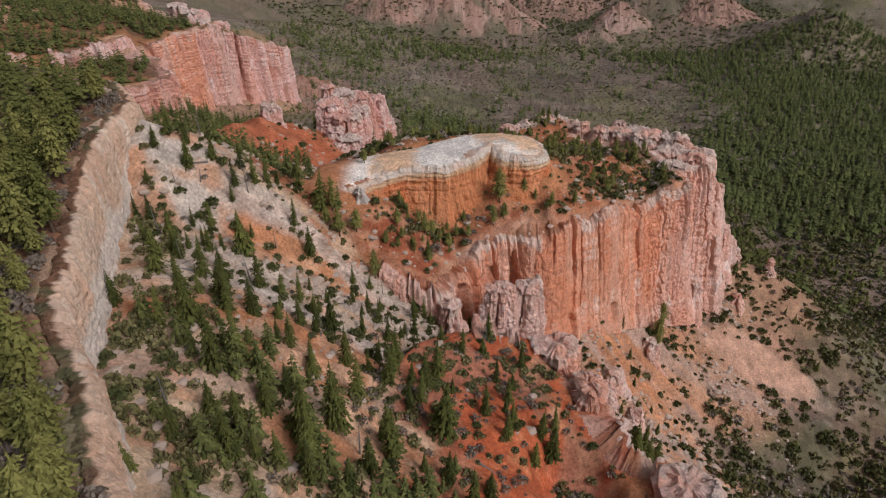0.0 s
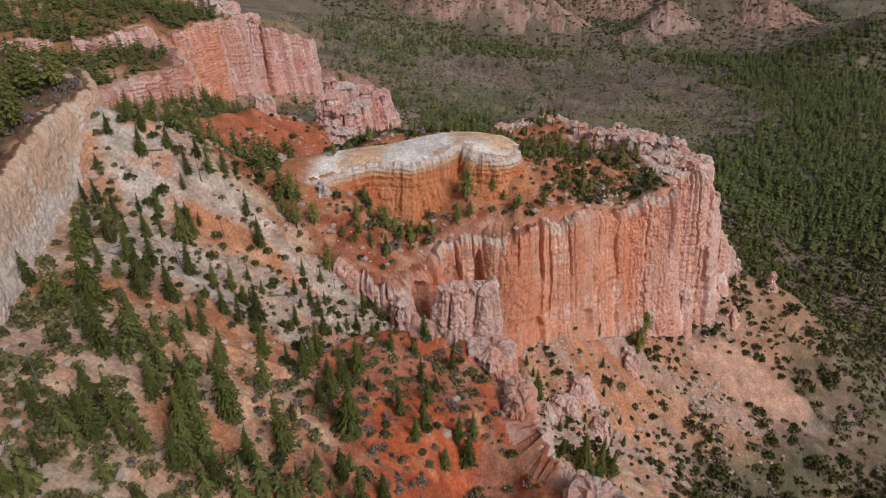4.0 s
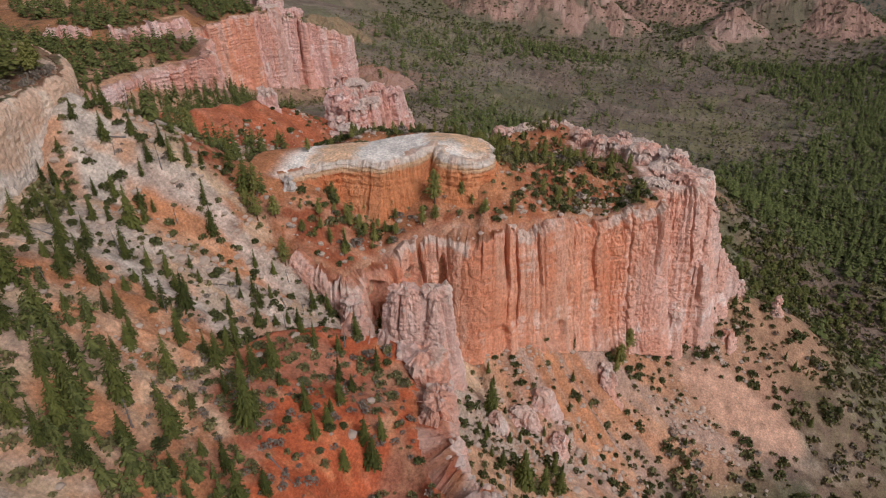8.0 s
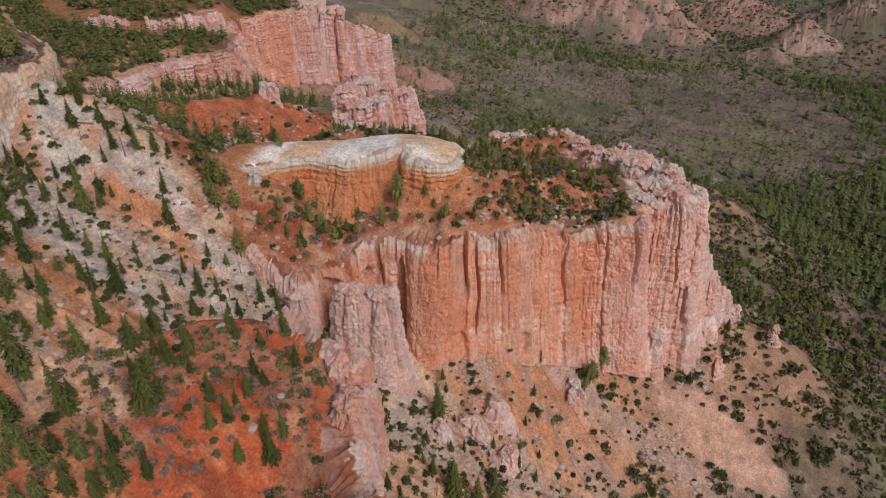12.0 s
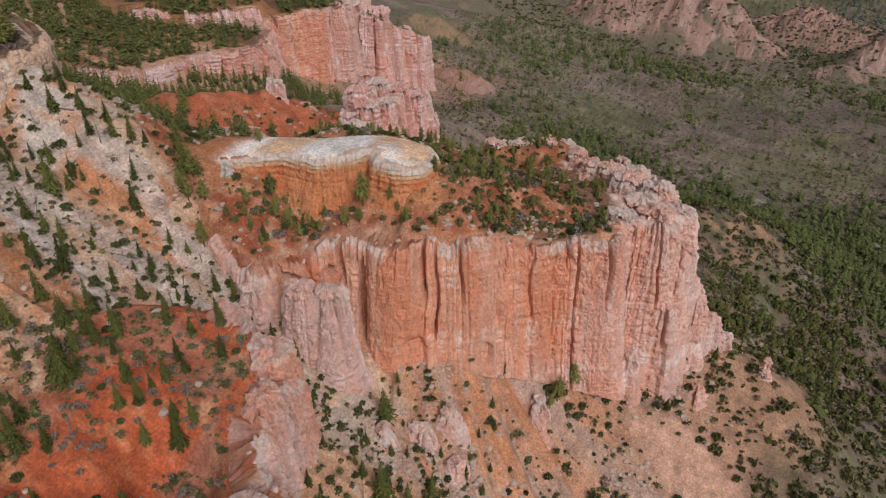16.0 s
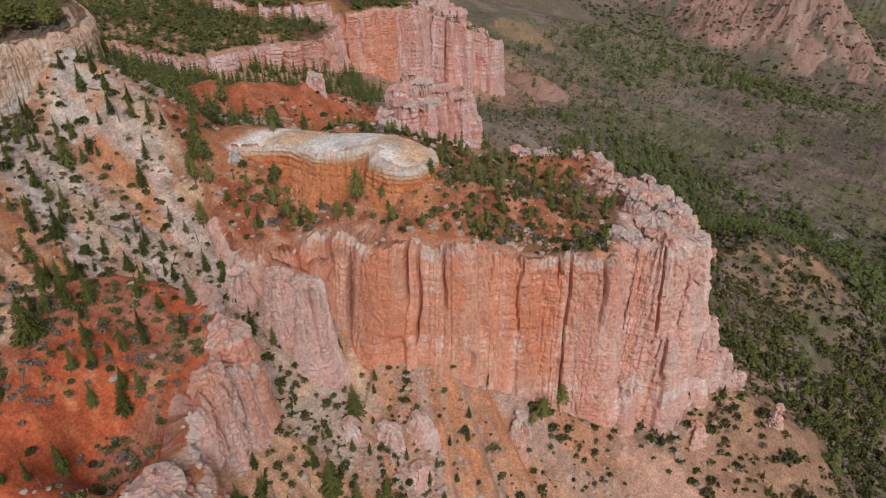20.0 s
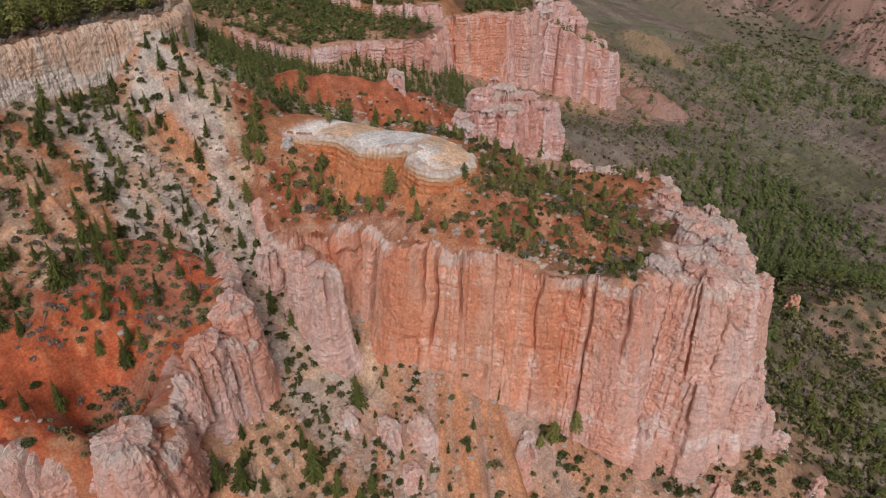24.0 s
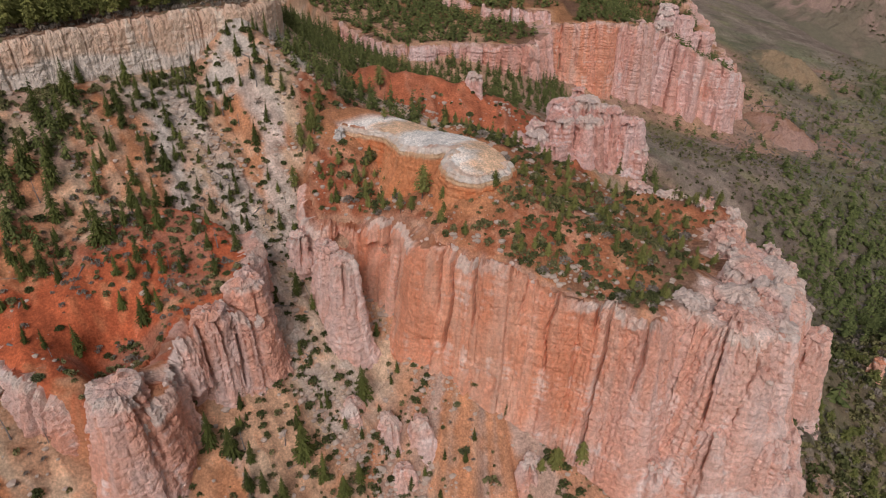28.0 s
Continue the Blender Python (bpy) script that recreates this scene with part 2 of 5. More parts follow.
def back_top(x, y):
    z = np.minimum(118, 105 + 0.1 * softplus(-140 - x, 5))
    return z - np.clip((y - 385) * 0.55, 0, 45) * smooth(-300, -165, x) + 1.5 * fbm(x * 0.04, y * 0.04, 3.0)


def upper_top(x, y):
    return 113.0 + 0.04 * np.maximum(-160 - x, 0) + 1.2 * fbm(x * 0.06, y * 0.06, 5.0)


def mesa_top(x, y):
    return 149 + 0.8 * fbm(x * 0.05, y * 0.05, 2.0) + 0.04 * np.maximum(-60 - x, 0)


BLOCKS = [(HEAD, head_top, 1.5, 2.0), (SLAB, slab_top, 0.8, 1.5), (RED, red_top, 1.5, 2.0), (BACK, back_top, 2.0, 4.0), (UPPER, upper_top, 1.5, 3.0), (MESA, mesa_top, 1.5, 1.5)]


def terrain(x, y):
    z = lowland(x, y)
    for loop, top, inset, run in BLOCKS:
        d = inside_depth(x, y, loop)
        z = z + np.maximum(top(x, y) - z, 0) * smooth(inset, inset + run, d)
    return z


# ---- colours of rock and soil (base colours) ----
CREAM, WHITE, PEACH = np.array((0.53, 0.37, 0.245)), np.array((0.49, 0.41, 0.34)), np.array((0.50, 0.285, 0.175))
ORANGE, RED_SOIL, PINK = np.array((0.42, 0.18, 0.085)), np.array((0.31, 0.095, 0.045)), np.array((0.44, 0.245, 0.17))
OLIVE, GREY_BROWN, DUFF = np.array((0.13, 0.12, 0.06)), np.array((0.25, 0.185, 0.135)), np.array((0.19, 0.10, 0.06))


def mix(a, b, f):
    f = np.clip(np.asarray(f), 0, 1)[..., None]
    return a * (1 - f) + b * f


def soil_colour(x, y, z):
    along = (x * 0.69 + y * 0.26) / 0.737
    across = (y * 0.69 - x * 0.26) / 0.737
    n = fbm(x * 0.05, y * 0.05, 11.0)
    fine = fbm(x * 0.4, y * 0.4, 12.0, 3)
    # the slope below the mesa: bands that run downhill
    band = 1.15 * vnoise(across * 0.1, along * 0.010, 21.0) + 0.5 * fine + 0.4 * n
    col = mix(np.broadcast_to(CREAM, x.shape + (3,)), PEACH, smooth(0.05, 0.35, band))
    col = mix(col, ORANGE, smooth(0.35, 0.6, band))
    col = mix(col, WHITE * 0.95, 0.4 * smooth(0.15, 0.45, vnoise(across * 0.085 + 40, along * 0.014, 22.0) + 0.3 * fine))
    gravel = ridged(across * 0.11 + 0.5 * n, along * 0.02, 84.0, 3) + 0.35 * fine
    col = mix(col, np.array((0.46, 0.40, 0.355)), 0.4 * smooth(0.5, 0.75, gravel))
    earth = fbm(x * 0.16, y * 0.16, 85.0, 3) + 0.25 * vnoise(across * 0.25, along * 0.04, 86.0)
    col = mix(col, ORANGE * 1.15, 0.45 * smooth(0.2, 0.45, earth))
    col = mix(col, CREAM * 1.1, 0.7 * smooth(-0.2, -0.45, earth))
    for line in ORANGE_RUNS:
        near = -crest(x, y, line, 1.0) + 5 * fbm(x * 0.12, y * 0.12, 97.0)
        col = mix(col, mix(np.broadcast_to(ORANGE * 1.2, x.shape + (3,)), PEACH, smooth(0.0, 0.4, fine)), 0.9 * smooth(4.0, 0.8, near))
    for line, wide in [(SCREE_RUN, 3.6)] + [(k, 2.6) for k in SIDE_RUNS]:
        near = -crest(x, y, line, 1.0) + 4 * fbm(x * 0.1, y * 0.1, 98.0)
        col = mix(col, np.array((0.50, 0.43, 0.37)) * (1 + 0.3 * fine)[..., None], 0.7 * smooth(wide, 0.5, near))
    litter = smooth(0.05, 0.35, fbm(x * 0.045, y * 0.045, 31.0) + 0.15 + 0.3 * fine) * smooth(25, -10, x)
    col = mix(col, mix(np.broadcast_to(DUFF * 1.25, x.shape + (3,)), GREY_BROWN, smooth(-0.2, 0.2, fine)), 0.25 * litter * smooth(100, 70, y))
    warm = smooth(5, 25, x) * smooth(140, 128, y) * smooth(-0.3, 0.2, fbm(x * 0.08, y * 0.08, 64.0))
    col = mix(col, PEACH * np.array((1.05, 0.95, 0.85)), 0.6 * warm * smooth(2.5, 6, -crest(x, y, SCREE_RUN, 1.0)))
    # talus below the headland
    col = mix(col, ORANGE * 1.1, 0.7 * smooth(0.0, 0.5, fbm(x * 0.09, y * 0.09, 23.0) + 0.5 * fine) * smooth(0, 20, x))
    d_far = -inside_depth(x, y, HEAD)
    talus = mix(np.broadcast_to(PINK, x.shape + (3,)), PEACH, 0.5 + n)
    talus = mix(talus, PEACH * 1.05, smooth(0.3, 0.8, talus_rib(x, y, -inside_depth(x, y, HEAD))))
    talus = mix(talus, ORANGE * 1.1, smooth(0.1, 0.5, n + 0.4 * fine) * smooth(100, 40, x))
    around = np.arctan2(y - 180, x - 20)
    rill = vnoise(around * 16 + 0.5 * fine, d_far * 0.02, 28.0) + 0.5 * vnoise(around * 42, d_far * 0.04, 29.0)
    talus = mix(talus, ORANGE * 1.05, 0.75 * smooth(0.1, 0.5, rill) * smooth(115, 60, x))
    talus = mix(talus, np.array((0.50, 0.36, 0.29)), 0.6 * smooth(0.1, 0.5, -rill))
    talus = talus * (0.88 + 0.12 * smooth(-0.2, 0.3, rill + n))[..., None]
    col = mix(col, talus, smooth(30, 45, x + 0.4 * (y - 150)) * smooth(120, 135, y))
    d_head, d_slab, d_red = (inside_depth(x, y, k) for k in (HEAD, SLAB, RED))
    bench = mix(np.broadcast_to(ORANGE * 0.85, x.shape + (3,)), RED_SOIL, smooth(-0.2, 0.3, n))
    bench = mix(bench, PEACH, 0.5 * smooth(0.25, 0.6, fine + n))
    bench = mix(bench, DUFF, smooth(0.0, 0.4, fbm(x * 0.08, y * 0.08, 14.0)) * smooth(18, 40, x))
    col = mix(col, bench, smooth(0, 6, d_head) * (z > 92))
    col = mix(col, ORANGE, smooth(9, 2, -d_slab) * smooth(0, 3, d_head) * (d_slab < 1))
    top = mix(np.broadcast_to(np.array((0.80, 0.72, 0.64)), x.shape + (3,)), np.array((0.74, 0.48, 0.30)), smooth(-0.1, 0.3, vnoise(x * 0.07, y * 0.02, 15.0) + 0.2 * fine))
    top = mix(top, ORANGE, smooth(-22, -28, x + 3 * n))
    col = mix(col, top, smooth(0.5, 2, d_slab))
    red = mix(np.broadcast_to(RED_SOIL * np.array((1.45, 1.15, 1.0)), x.shape + (3,)), ORANGE * 1.1, smooth(0.0, 0.5, n + 0.4 * fine))
    red = mix(red, GREY_BROWN, 0.45 * smooth(0.0, 0.4, fbm(x * 0.07, y * 0.07, 70.0) + 0.3 * fine))
    col = mix(col, red, smooth(-1, 4, d_red) * smooth(-14, -4, x + 4 * n))
    hill = crest(x, y, RED_HILL, 0.62)
    col = mix(col, RED_SOIL * 1.35, smooth(-3, 0.5, hill - z) * (z > 80))
    spur = crest(x, y, [(-66, 137, 146), (-59, 141, 141), (-56, 149, 135.5), (-54, 158, 127)], 0.95)
    col = mix(col, mix(np.broadcast_to(WHITE, x.shape + (3,)), PEACH, smooth(-0.25, 0.15, fbm(x * 0.15, y * 0.15, 83.0))), smooth(-2, 0, spur - z) * smooth(-45, -52, x + 4 * n))
    # wooded ground: mesa, back plateau, valley
    wood = mix(np.broadcast_to(DUFF, x.shape + (3,)), OLIVE, smooth(-0.3, 0.3, n))
    col = mix(col, mix(np.broadcast_to(DUFF * 1.15, x.shape + (3,)), OLIVE, smooth(0.1, 0.5, n + 0.5 * fine)), smooth(1, 5, inside_depth(x, y, MESA) + 2 * fine))
    col = mix(col, mix(mix(wood, ORANGE, 0.75 * smooth(-0.25, 0.15, n + 0.4 * fine)), PEACH, smooth(0.1, 0.4, vnoise(x * 0.03, y * 0.03, 81.0) + 0.4 * fine)), smooth(2, 8, inside_depth(x, y, BACK)))
    floor = mix(np.broadcast_to(np.array((0.18, 0.137, 0.105)), x.shape + (3,)), np.array((0.125, 0.122, 0.07)), smooth(-0.25, 0.3, fbm(x * 0.011, y * 0.011, 16.0) + 0.5 * fbm(x * 0.07, y * 0.07, 18.0) + 0.4 * fine))
    floor = floor * (1 + 0.15 * smooth(60, -40, x))[..., None]
    floor = floor * (1 + 0.3 * fbm(x * 0.13, y * 0.13, 24.0, 2) + 0.25 * vnoise(x * 0.03, y * 0.03, 25.0))[..., None]
    floor = mix(floor, np.array((0.20, 0.19, 0.085)), 0.6 * smooth(0.15, 0.4, fbm(x * 0.018, y * 0.03, 26.0) + 0.3 * fine))
    floor = mix(floor, np.array((0.27, 0.215, 0.165)), 0.7 * smooth(0.2, 0.45, fbm(x * 0.015, y * 0.045, 27.0) + 0.4 * fine))
    floor = mix(floor, WHITE * 0.6, smooth(0.32, 0.5, fbm(x * 0.02, y * 0.008, 17.0)) * smooth(430, 330, y) * smooth(120, 170, x))
    floor = mix(floor, PINK * np.array((0.55, 0.55, 0.5)), 0.3 * smooth(0.35, -0.2, fbm(x * 0.04, y * 0.04, 19.0) + 0.3 * fine) * smooth(400, 320, y + 0.4 * (x - 100)) * smooth(70, 95, x))
    away = np.maximum(smooth(250, 300, y), smooth(46, 25, z) * smooth(124, 142, x + 0.2 * (y - 180)))
    away = np.maximum(away, smooth(30, 18, z))
    away = np.maximum(away, smooth(4, 14, (x - 105) * 0.6 + (y - 205) * 0.8) * smooth(-1, -4, inside_depth(x, y, HEAD)) * smooth(60, 85, x))
    away = away * smooth(1, -1, inside_depth(x, y, BACK))
    col = mix(col, floor, away * 0.95)
    near_back = -inside_depth(x, y, BACK)
    col = mix(col, mix(np.broadcast_to(PINK, x.shape + (3,)), PEACH, smooth(-0.2, 0.3, n)), 0.75 * smooth(42, 6, near_back + 30 * fbm(x * 0.04, y * 0.04, 91.0)) * (near_back > 0) * smooth(225, 250, y))
    near_towers = np.hypot((x + 40) / 24, (y - 262) / 45)
    col = mix(col, PINK * 1.05, 0.7 * smooth(1.5, 0.8, near_towers + 0.5 * n) * (y > 215) * (z < 104) * (hill < z - 1.0))
    # bare rock at the headland's end
    bare = smooth(-3, 4, (x - 74) + 0.35 * (y - 215) + 5 * n + 3 * fine) * smooth(0, 2, d_head) * (x > 50)
    bare = np.maximum(bare, smooth(4.5, 1.5, d_head + 2 * fine) * (d_head > 0) * (x > 20) * (y < 215))
    col = mix(col, mix(np.broadcast_to(np.array((0.60, 0.39, 0.315)), x.shape + (3,)), np.array((0.58, 0.45, 0.385)), smooth(-0.2, 0.3, fine)), 0.9 * bare)
    tan = smooth(-14, -2, crest(x, y, TAN_RIDGE, 0.7) - z + 5 * fine)
    col = mix(col, mix(np.broadcast_to(PEACH * 0.85, x.shape + (3,)), GREY_BROWN, smooth(0.0, 0.5, n + fine)), 0.8 * tan * (d_head < -6) * smooth(30, 40, z + 4 * fine))
    sandy = smooth(27, 34, z) * smooth(-9, -1, crest(x, y, SCRUB_RIDGE[2:7], 0.55) - z) * smooth(0.0, 0.35, fbm(x * 0.1, y * 0.1, 95.0) + 0.2 * fine) * (y > 255)
    col = mix(col, PEACH * 0.8, 0.8 * sandy)
    # pale gravel washes in the valley
    for line in WASHES:
        near = -crest(x, y, line, 1.0) + 9 * fbm(x * 0.06, y * 0.06, 96.0)
        col = mix(col, np.array((0.42, 0.36, 0.31)), 0.75 * smooth(5, 1, near) * smooth(-0.3, 0.2, fine + n))
    # the bare pink fan below the headland's end, and a bare cream dome on the slope
    fan = smooth(1.1, 0.8, np.hypot(((x - 116) * 0.95 - (y - 184) * 0.3) / 24, ((y - 184) * 0.95 + (x - 116) * 0.3) / 9) + 0.15 * n)
    col = mix(col, np.array((0.52, 0.31, 0.215)) * (1 + 0.2 * n)[..., None], 0.85 * fan)
    dome = np.maximum(smooth(1.1, 0.6, np.hypot((x + 9) / 10, (y - 77) / 6) + 0.2 * n), smooth(1.1, 0.6, np.hypot((x + 19) / 9, (y - 68) / 5.5) + 0.2 * n))
    col = mix(col, mix(np.broadcast_to(ORANGE * 1.15, x.shape + (3,)), CREAM * 1.15, smooth(-0.3, 0.25, n + 0.08 * (y - 77) + 0.3 * fine)), 0.9 * dome)
    # red and cream badlands among the far woods
    lift = np.zeros(x.shape)
    for hx, hy, r in ((216, 842, 42), (300, 900, 80), (-120, 900, 90), (100, 312, 16), (-160, 620, 40), (-70, 520, 30)):
        lift = np.maximum(lift, np.exp(-(((x - hx) / r) ** 2 + ((y - hy) / r) ** 2) * 1.6))
    col = mix(col, mix(np.broadcast_to(PINK * 0.8, x.shape + (3,)), GREY_BROWN, smooth(-0.2, 0.3, fine)), smooth(0.35, 0.7, lift + 0.25 * n + 0.2 * fine) * 0.8)
    # the trail along the mesa's edge
    return np.clip(col * (1 + 0.26 * fine[..., None]), 0.01, 0.9)


def strata_colour(x, y, z, style):
    n = fbm(x * 0.06, y * 0.06, z * 0.04)
    bed = vnoise(z * 0.4 + 1.5 * n, 3.3) * 0.5 + vnoise(z * 1.5 + n, 8.1) * 0.35
    streak = 1.0 * fbm(x * 0.45, y * 0.45, z * 0.04, 3)
    a, b, c = style
    col = mix(np.broadcast_to(np.array(a), x.shape + (3,)), np.array(b), smooth(-0.35, 0.35, n + 0.5 * streak))
    col = mix(col, np.array(c), smooth(0.2, 0.6, bed * 0.6 + 0.8 * streak + 0.5 * fbm(x * 0.03, y * 0.03, z * 0.05)))
    return np.clip(col * (1 + 0.1 * bed + 0.12 * streak)[..., None], 0.01, 0.9)


# ---- materials ----
def node_material(name):
    m = bpy.data.materials.new(name)
    m.use_nodes = True
    return m, m.node_tree.nodes, m.node_tree.links


def earth_material(name, grain, relief, speck, upright, mottle, bed=0.0, streak=0.0):
    m, n, l = node_material(name)
    bsdf = n["Principled BSDF"]
    bsdf.inputs["Roughness"].default_value = 0.92
    bsdf.inputs["Specular IOR Level"].default_value = 0.2
    tint = n.new("ShaderNodeAttribute")
    tint.attribute_name = "tint"
    geo = n.new("ShaderNodeNewGeometry")
    tex = n.new("ShaderNodeTexNoise")
    tex.inputs["Scale"].default_value, tex.inputs["Detail"].default_value, tex.inputs["Roughness"].default_value = grain, 8.0, 0.65
    l.new(geo.outputs["Position"], tex.inputs["Vector"])
    ramp = n.new("ShaderNodeMapRange")
    ramp.inputs["From Min"].default_value, ramp.inputs["From Max"].default_value = 0.3, 0.7
    ramp.inputs["To Min"].default_value, ramp.inputs["To Max"].default_value = 1 - speck, 1 + speck
    l.new(tex.outputs["Fac"], ramp.inputs["Value"])
    mul = n.new("ShaderNodeMix")
    mul.data_type, mul.blend_type = "RGBA", "MULTIPLY"
    mul.inputs["Factor"].default_value = 1.0
    l.new(tint.outputs["Color"], mul.inputs["A"])
    patch = n.new("ShaderNodeTexNoise")
    patch.inputs["Scale"].default_value, patch.inputs["Detail"].default_value, patch.inputs["Roughness"].default_value = 0.2, 8.0, 0.8
    l.new(geo.outputs["Position"], patch.inputs["Vector"])
    stain = n.new("ShaderNodeMapRange")
    stain.inputs["From Min"].default_value, stain.inputs["From Max"].default_value = 0.3, 0.7
    stain.inputs["To Min"].default_value, stain.inputs["To Max"].default_value = 1 - mottle, 1 + mottle
    l.new(patch.outputs["Fac"], stain.inputs["Value"])
    twice = n.new("ShaderNodeMath")
    twice.operation = "MULTIPLY"
    l.new(ramp.outputs["Result"], twice.inputs[0])
    l.new(stain.outputs["Result"], twice.inputs[1])
    last = twice
    for amount, shape in ((bed, (0.12, 0.12, 1.9)), (streak, (1.1, 1.1, 0.05))):
        if amount:
            squeeze = n.new("ShaderNodeMapping")
            squeeze.inputs["Scale"].default_value = shape
            l.new(geo.outputs["Position"], squeeze.inputs["Vector"])
            lines = n.new("ShaderNodeTexNoise")
            lines.inputs["Scale"].default_value, lines.inputs["Detail"].default_value, lines.inputs["Roughness"].default_value = 1.0, 5.0, 0.65
            l.new(squeeze.outputs["Vector"], lines.inputs["Vector"])
            level = n.new("ShaderNodeMapRange")
            level.inputs["From Min"].default_value, level.inputs["From Max"].default_value = 0.3, 0.7
            level.inputs["To Min"].default_value, level.inputs["To Max"].default_value = 1 - amount, 1 + amount
            l.new(lines.outputs["Fac"], level.inputs["Value"])
            times = n.new("ShaderNodeMath")
            times.operation = "MULTIPLY"
            l.new(last.outputs[0], times.inputs[0])
            l.new(level.outputs["Result"], times.inputs[1])
            last = times
    l.new(last.outputs[0], mul.inputs["B"])
    l.new(mul.outputs["Result"], bsdf.inputs["Base Color"])
    # runnels and joints stretched along the fall line
    stretch = n.new("ShaderNodeMapping")
    stretch.inputs["Scale"].default_value = (1.0, 1.0, upright)
    l.new(geo.outputs["Position"], stretch.inputs["Vector"])
    runs = n.new("ShaderNodeTexNoise")
    runs.inputs["Scale"].default_value, runs.inputs["Detail"].default_value, runs.inputs["Roughness"].default_value = 1.3, 6.0, 0.7
    l.new(stretch.outputs["Vector"], runs.inputs["Vector"])
    both = n.new("ShaderNodeMath")
    l.new(tex.outputs["Fac"], both.inputs[0])
    l.new(runs.outputs["Fac"], both.inputs[1])
    bump = n.new("ShaderNodeBump")
    bump.inputs["Strength"].default_value, bump.inputs["Distance"].default_value = 1.0, relief
    l.new(both.outputs[0], bump.inputs["Height"])
    l.new(bump.outputs["Normal"], bsdf.inputs["Normal"])
    return m


def leaf_material(name, dark, light, island):
    m, n, l = node_material(name)
    bsdf = n["Principled BSDF"]
    bsdf.inputs["Roughness"].default_value = 0.85
    bsdf.inputs["Specular IOR Level"].default_value = 0.08
    who = n.new("ShaderNodeNewGeometry" if island else "ShaderNodeObjectInfo")
    tex = n.new("ShaderNodeTexNoise")
    tex.inputs["Scale"].default_value = 0.9
    geo = n.new("ShaderNodeNewGeometry")
    l.new(geo.outputs["Position"], tex.inputs["Vector"])
    add = n.new("ShaderNodeMath")
    add.operation = "MULTIPLY_ADD"
    add.inputs[1].default_value = 0.6
    l.new(who.outputs["Random Per Island" if island else "Random"], add.inputs[0])
    shift = n.new("ShaderNodeMath")
    shift.operation = "MULTIPLY_ADD"
    shift.inputs[1].default_value, shift.inputs[2].default_value = 1.0, -0.3
    l.new(tex.outputs["Fac"], shift.inputs[0])
    l.new(shift.outputs[0], add.inputs[2])
    ramp = n.new("ShaderNodeMix")
    ramp.data_type = "RGBA"
    ramp.inputs["A"].default_value, ramp.inputs["B"].default_value = (*dark, 1), (*light, 1)
    l.new(add.outputs[0], ramp.inputs["Factor"])
    l.new(ramp.outputs["Result"], bsdf.inputs["Base Color"])
    return m


def plain_material(name, colour, grain=3.0):
    m, n, l = node_material(name)
    bsdf = n["Principled BSDF"]
    bsdf.inputs["Roughness"].default_value = 0.9
    tex = n.new("ShaderNodeTexNoise")
    tex.inputs["Scale"].default_value = grain
    geo = n.new("ShaderNodeNewGeometry")
    l.new(geo.outputs["Position"], tex.inputs["Vector"])
    ramp = n.new("ShaderNodeMix")
    ramp.data_type = "RGBA"
    ramp.inputs["A"].default_value = (*[c * 0.55 for c in colour], 1)
    ramp.inputs["B"].default_value = (*[c * 1.3 for c in colour], 1)
    l.new(tex.outputs["Fac"], ramp.inputs["Factor"])
    l.new(ramp.outputs["Result"], bsdf.inputs["Base Color"])
    return m


ROCK = earth_material("weathered_limestone", 1.1, 0.6, 0.2, 0.22, 0.12, 0.04, 0.09)
SOIL = earth_material("soil_and_scree", 1.6, 0.08, 0.3, 0.6, 0.42)
BARK = plain_material("bark", (0.11, 0.075, 0.05))
DEAD_WOOD = plain_material("dead_wood", (0.2, 0.18, 0.165))
FIR = leaf_material("fir_needles", (0.03, 0.038, 0.012), (0.155, 0.165, 0.045), False)
FIR_STUFF = leaf_material("fir_needles_of_the_woods", (0.038, 0.048, 0.016), (0.19, 0.20, 0.065), True)
JUNIPER = leaf_material("juniper_leaves", (0.035, 0.042, 0.016), (0.135, 0.14, 0.052), False)
JUNIPER_STUFF = leaf_material("juniper_leaves_of_the_slopes", (0.034, 0.042, 0.016), (0.14, 0.145, 0.055), True)
VALLEY_FIR = leaf_material("fir_needles_of_the_valley", (0.045, 0.06, 0.02), (0.185, 0.205, 0.07), True)
# distance haze put into the base colour: needles shifted to blue-green
HAZE_FIR = leaf_material("haze_tinted_needles_of_the_far_woods", (0.035, 0.07, 0.05), (0.085, 0.15, 0.105), True)
PINE = leaf_material("pine_needles", (0.08, 0.09, 0.025), (0.29, 0.275, 0.085), False)
PINE_STUFF = leaf_material("pine_needles_of_the_woods", (0.06, 0.07, 0.02), (0.19, 0.19, 0.06), True)
SCRUB = leaf_material("scrub_leaves", (0.07, 0.08, 0.035), (0.22, 0.205, 0.10), False)
SCRUB_STUFF = leaf_material("scrub_leaves_of_the_slopes", (0.065, 0.068, 0.029), (0.29, 0.255, 0.115), True)


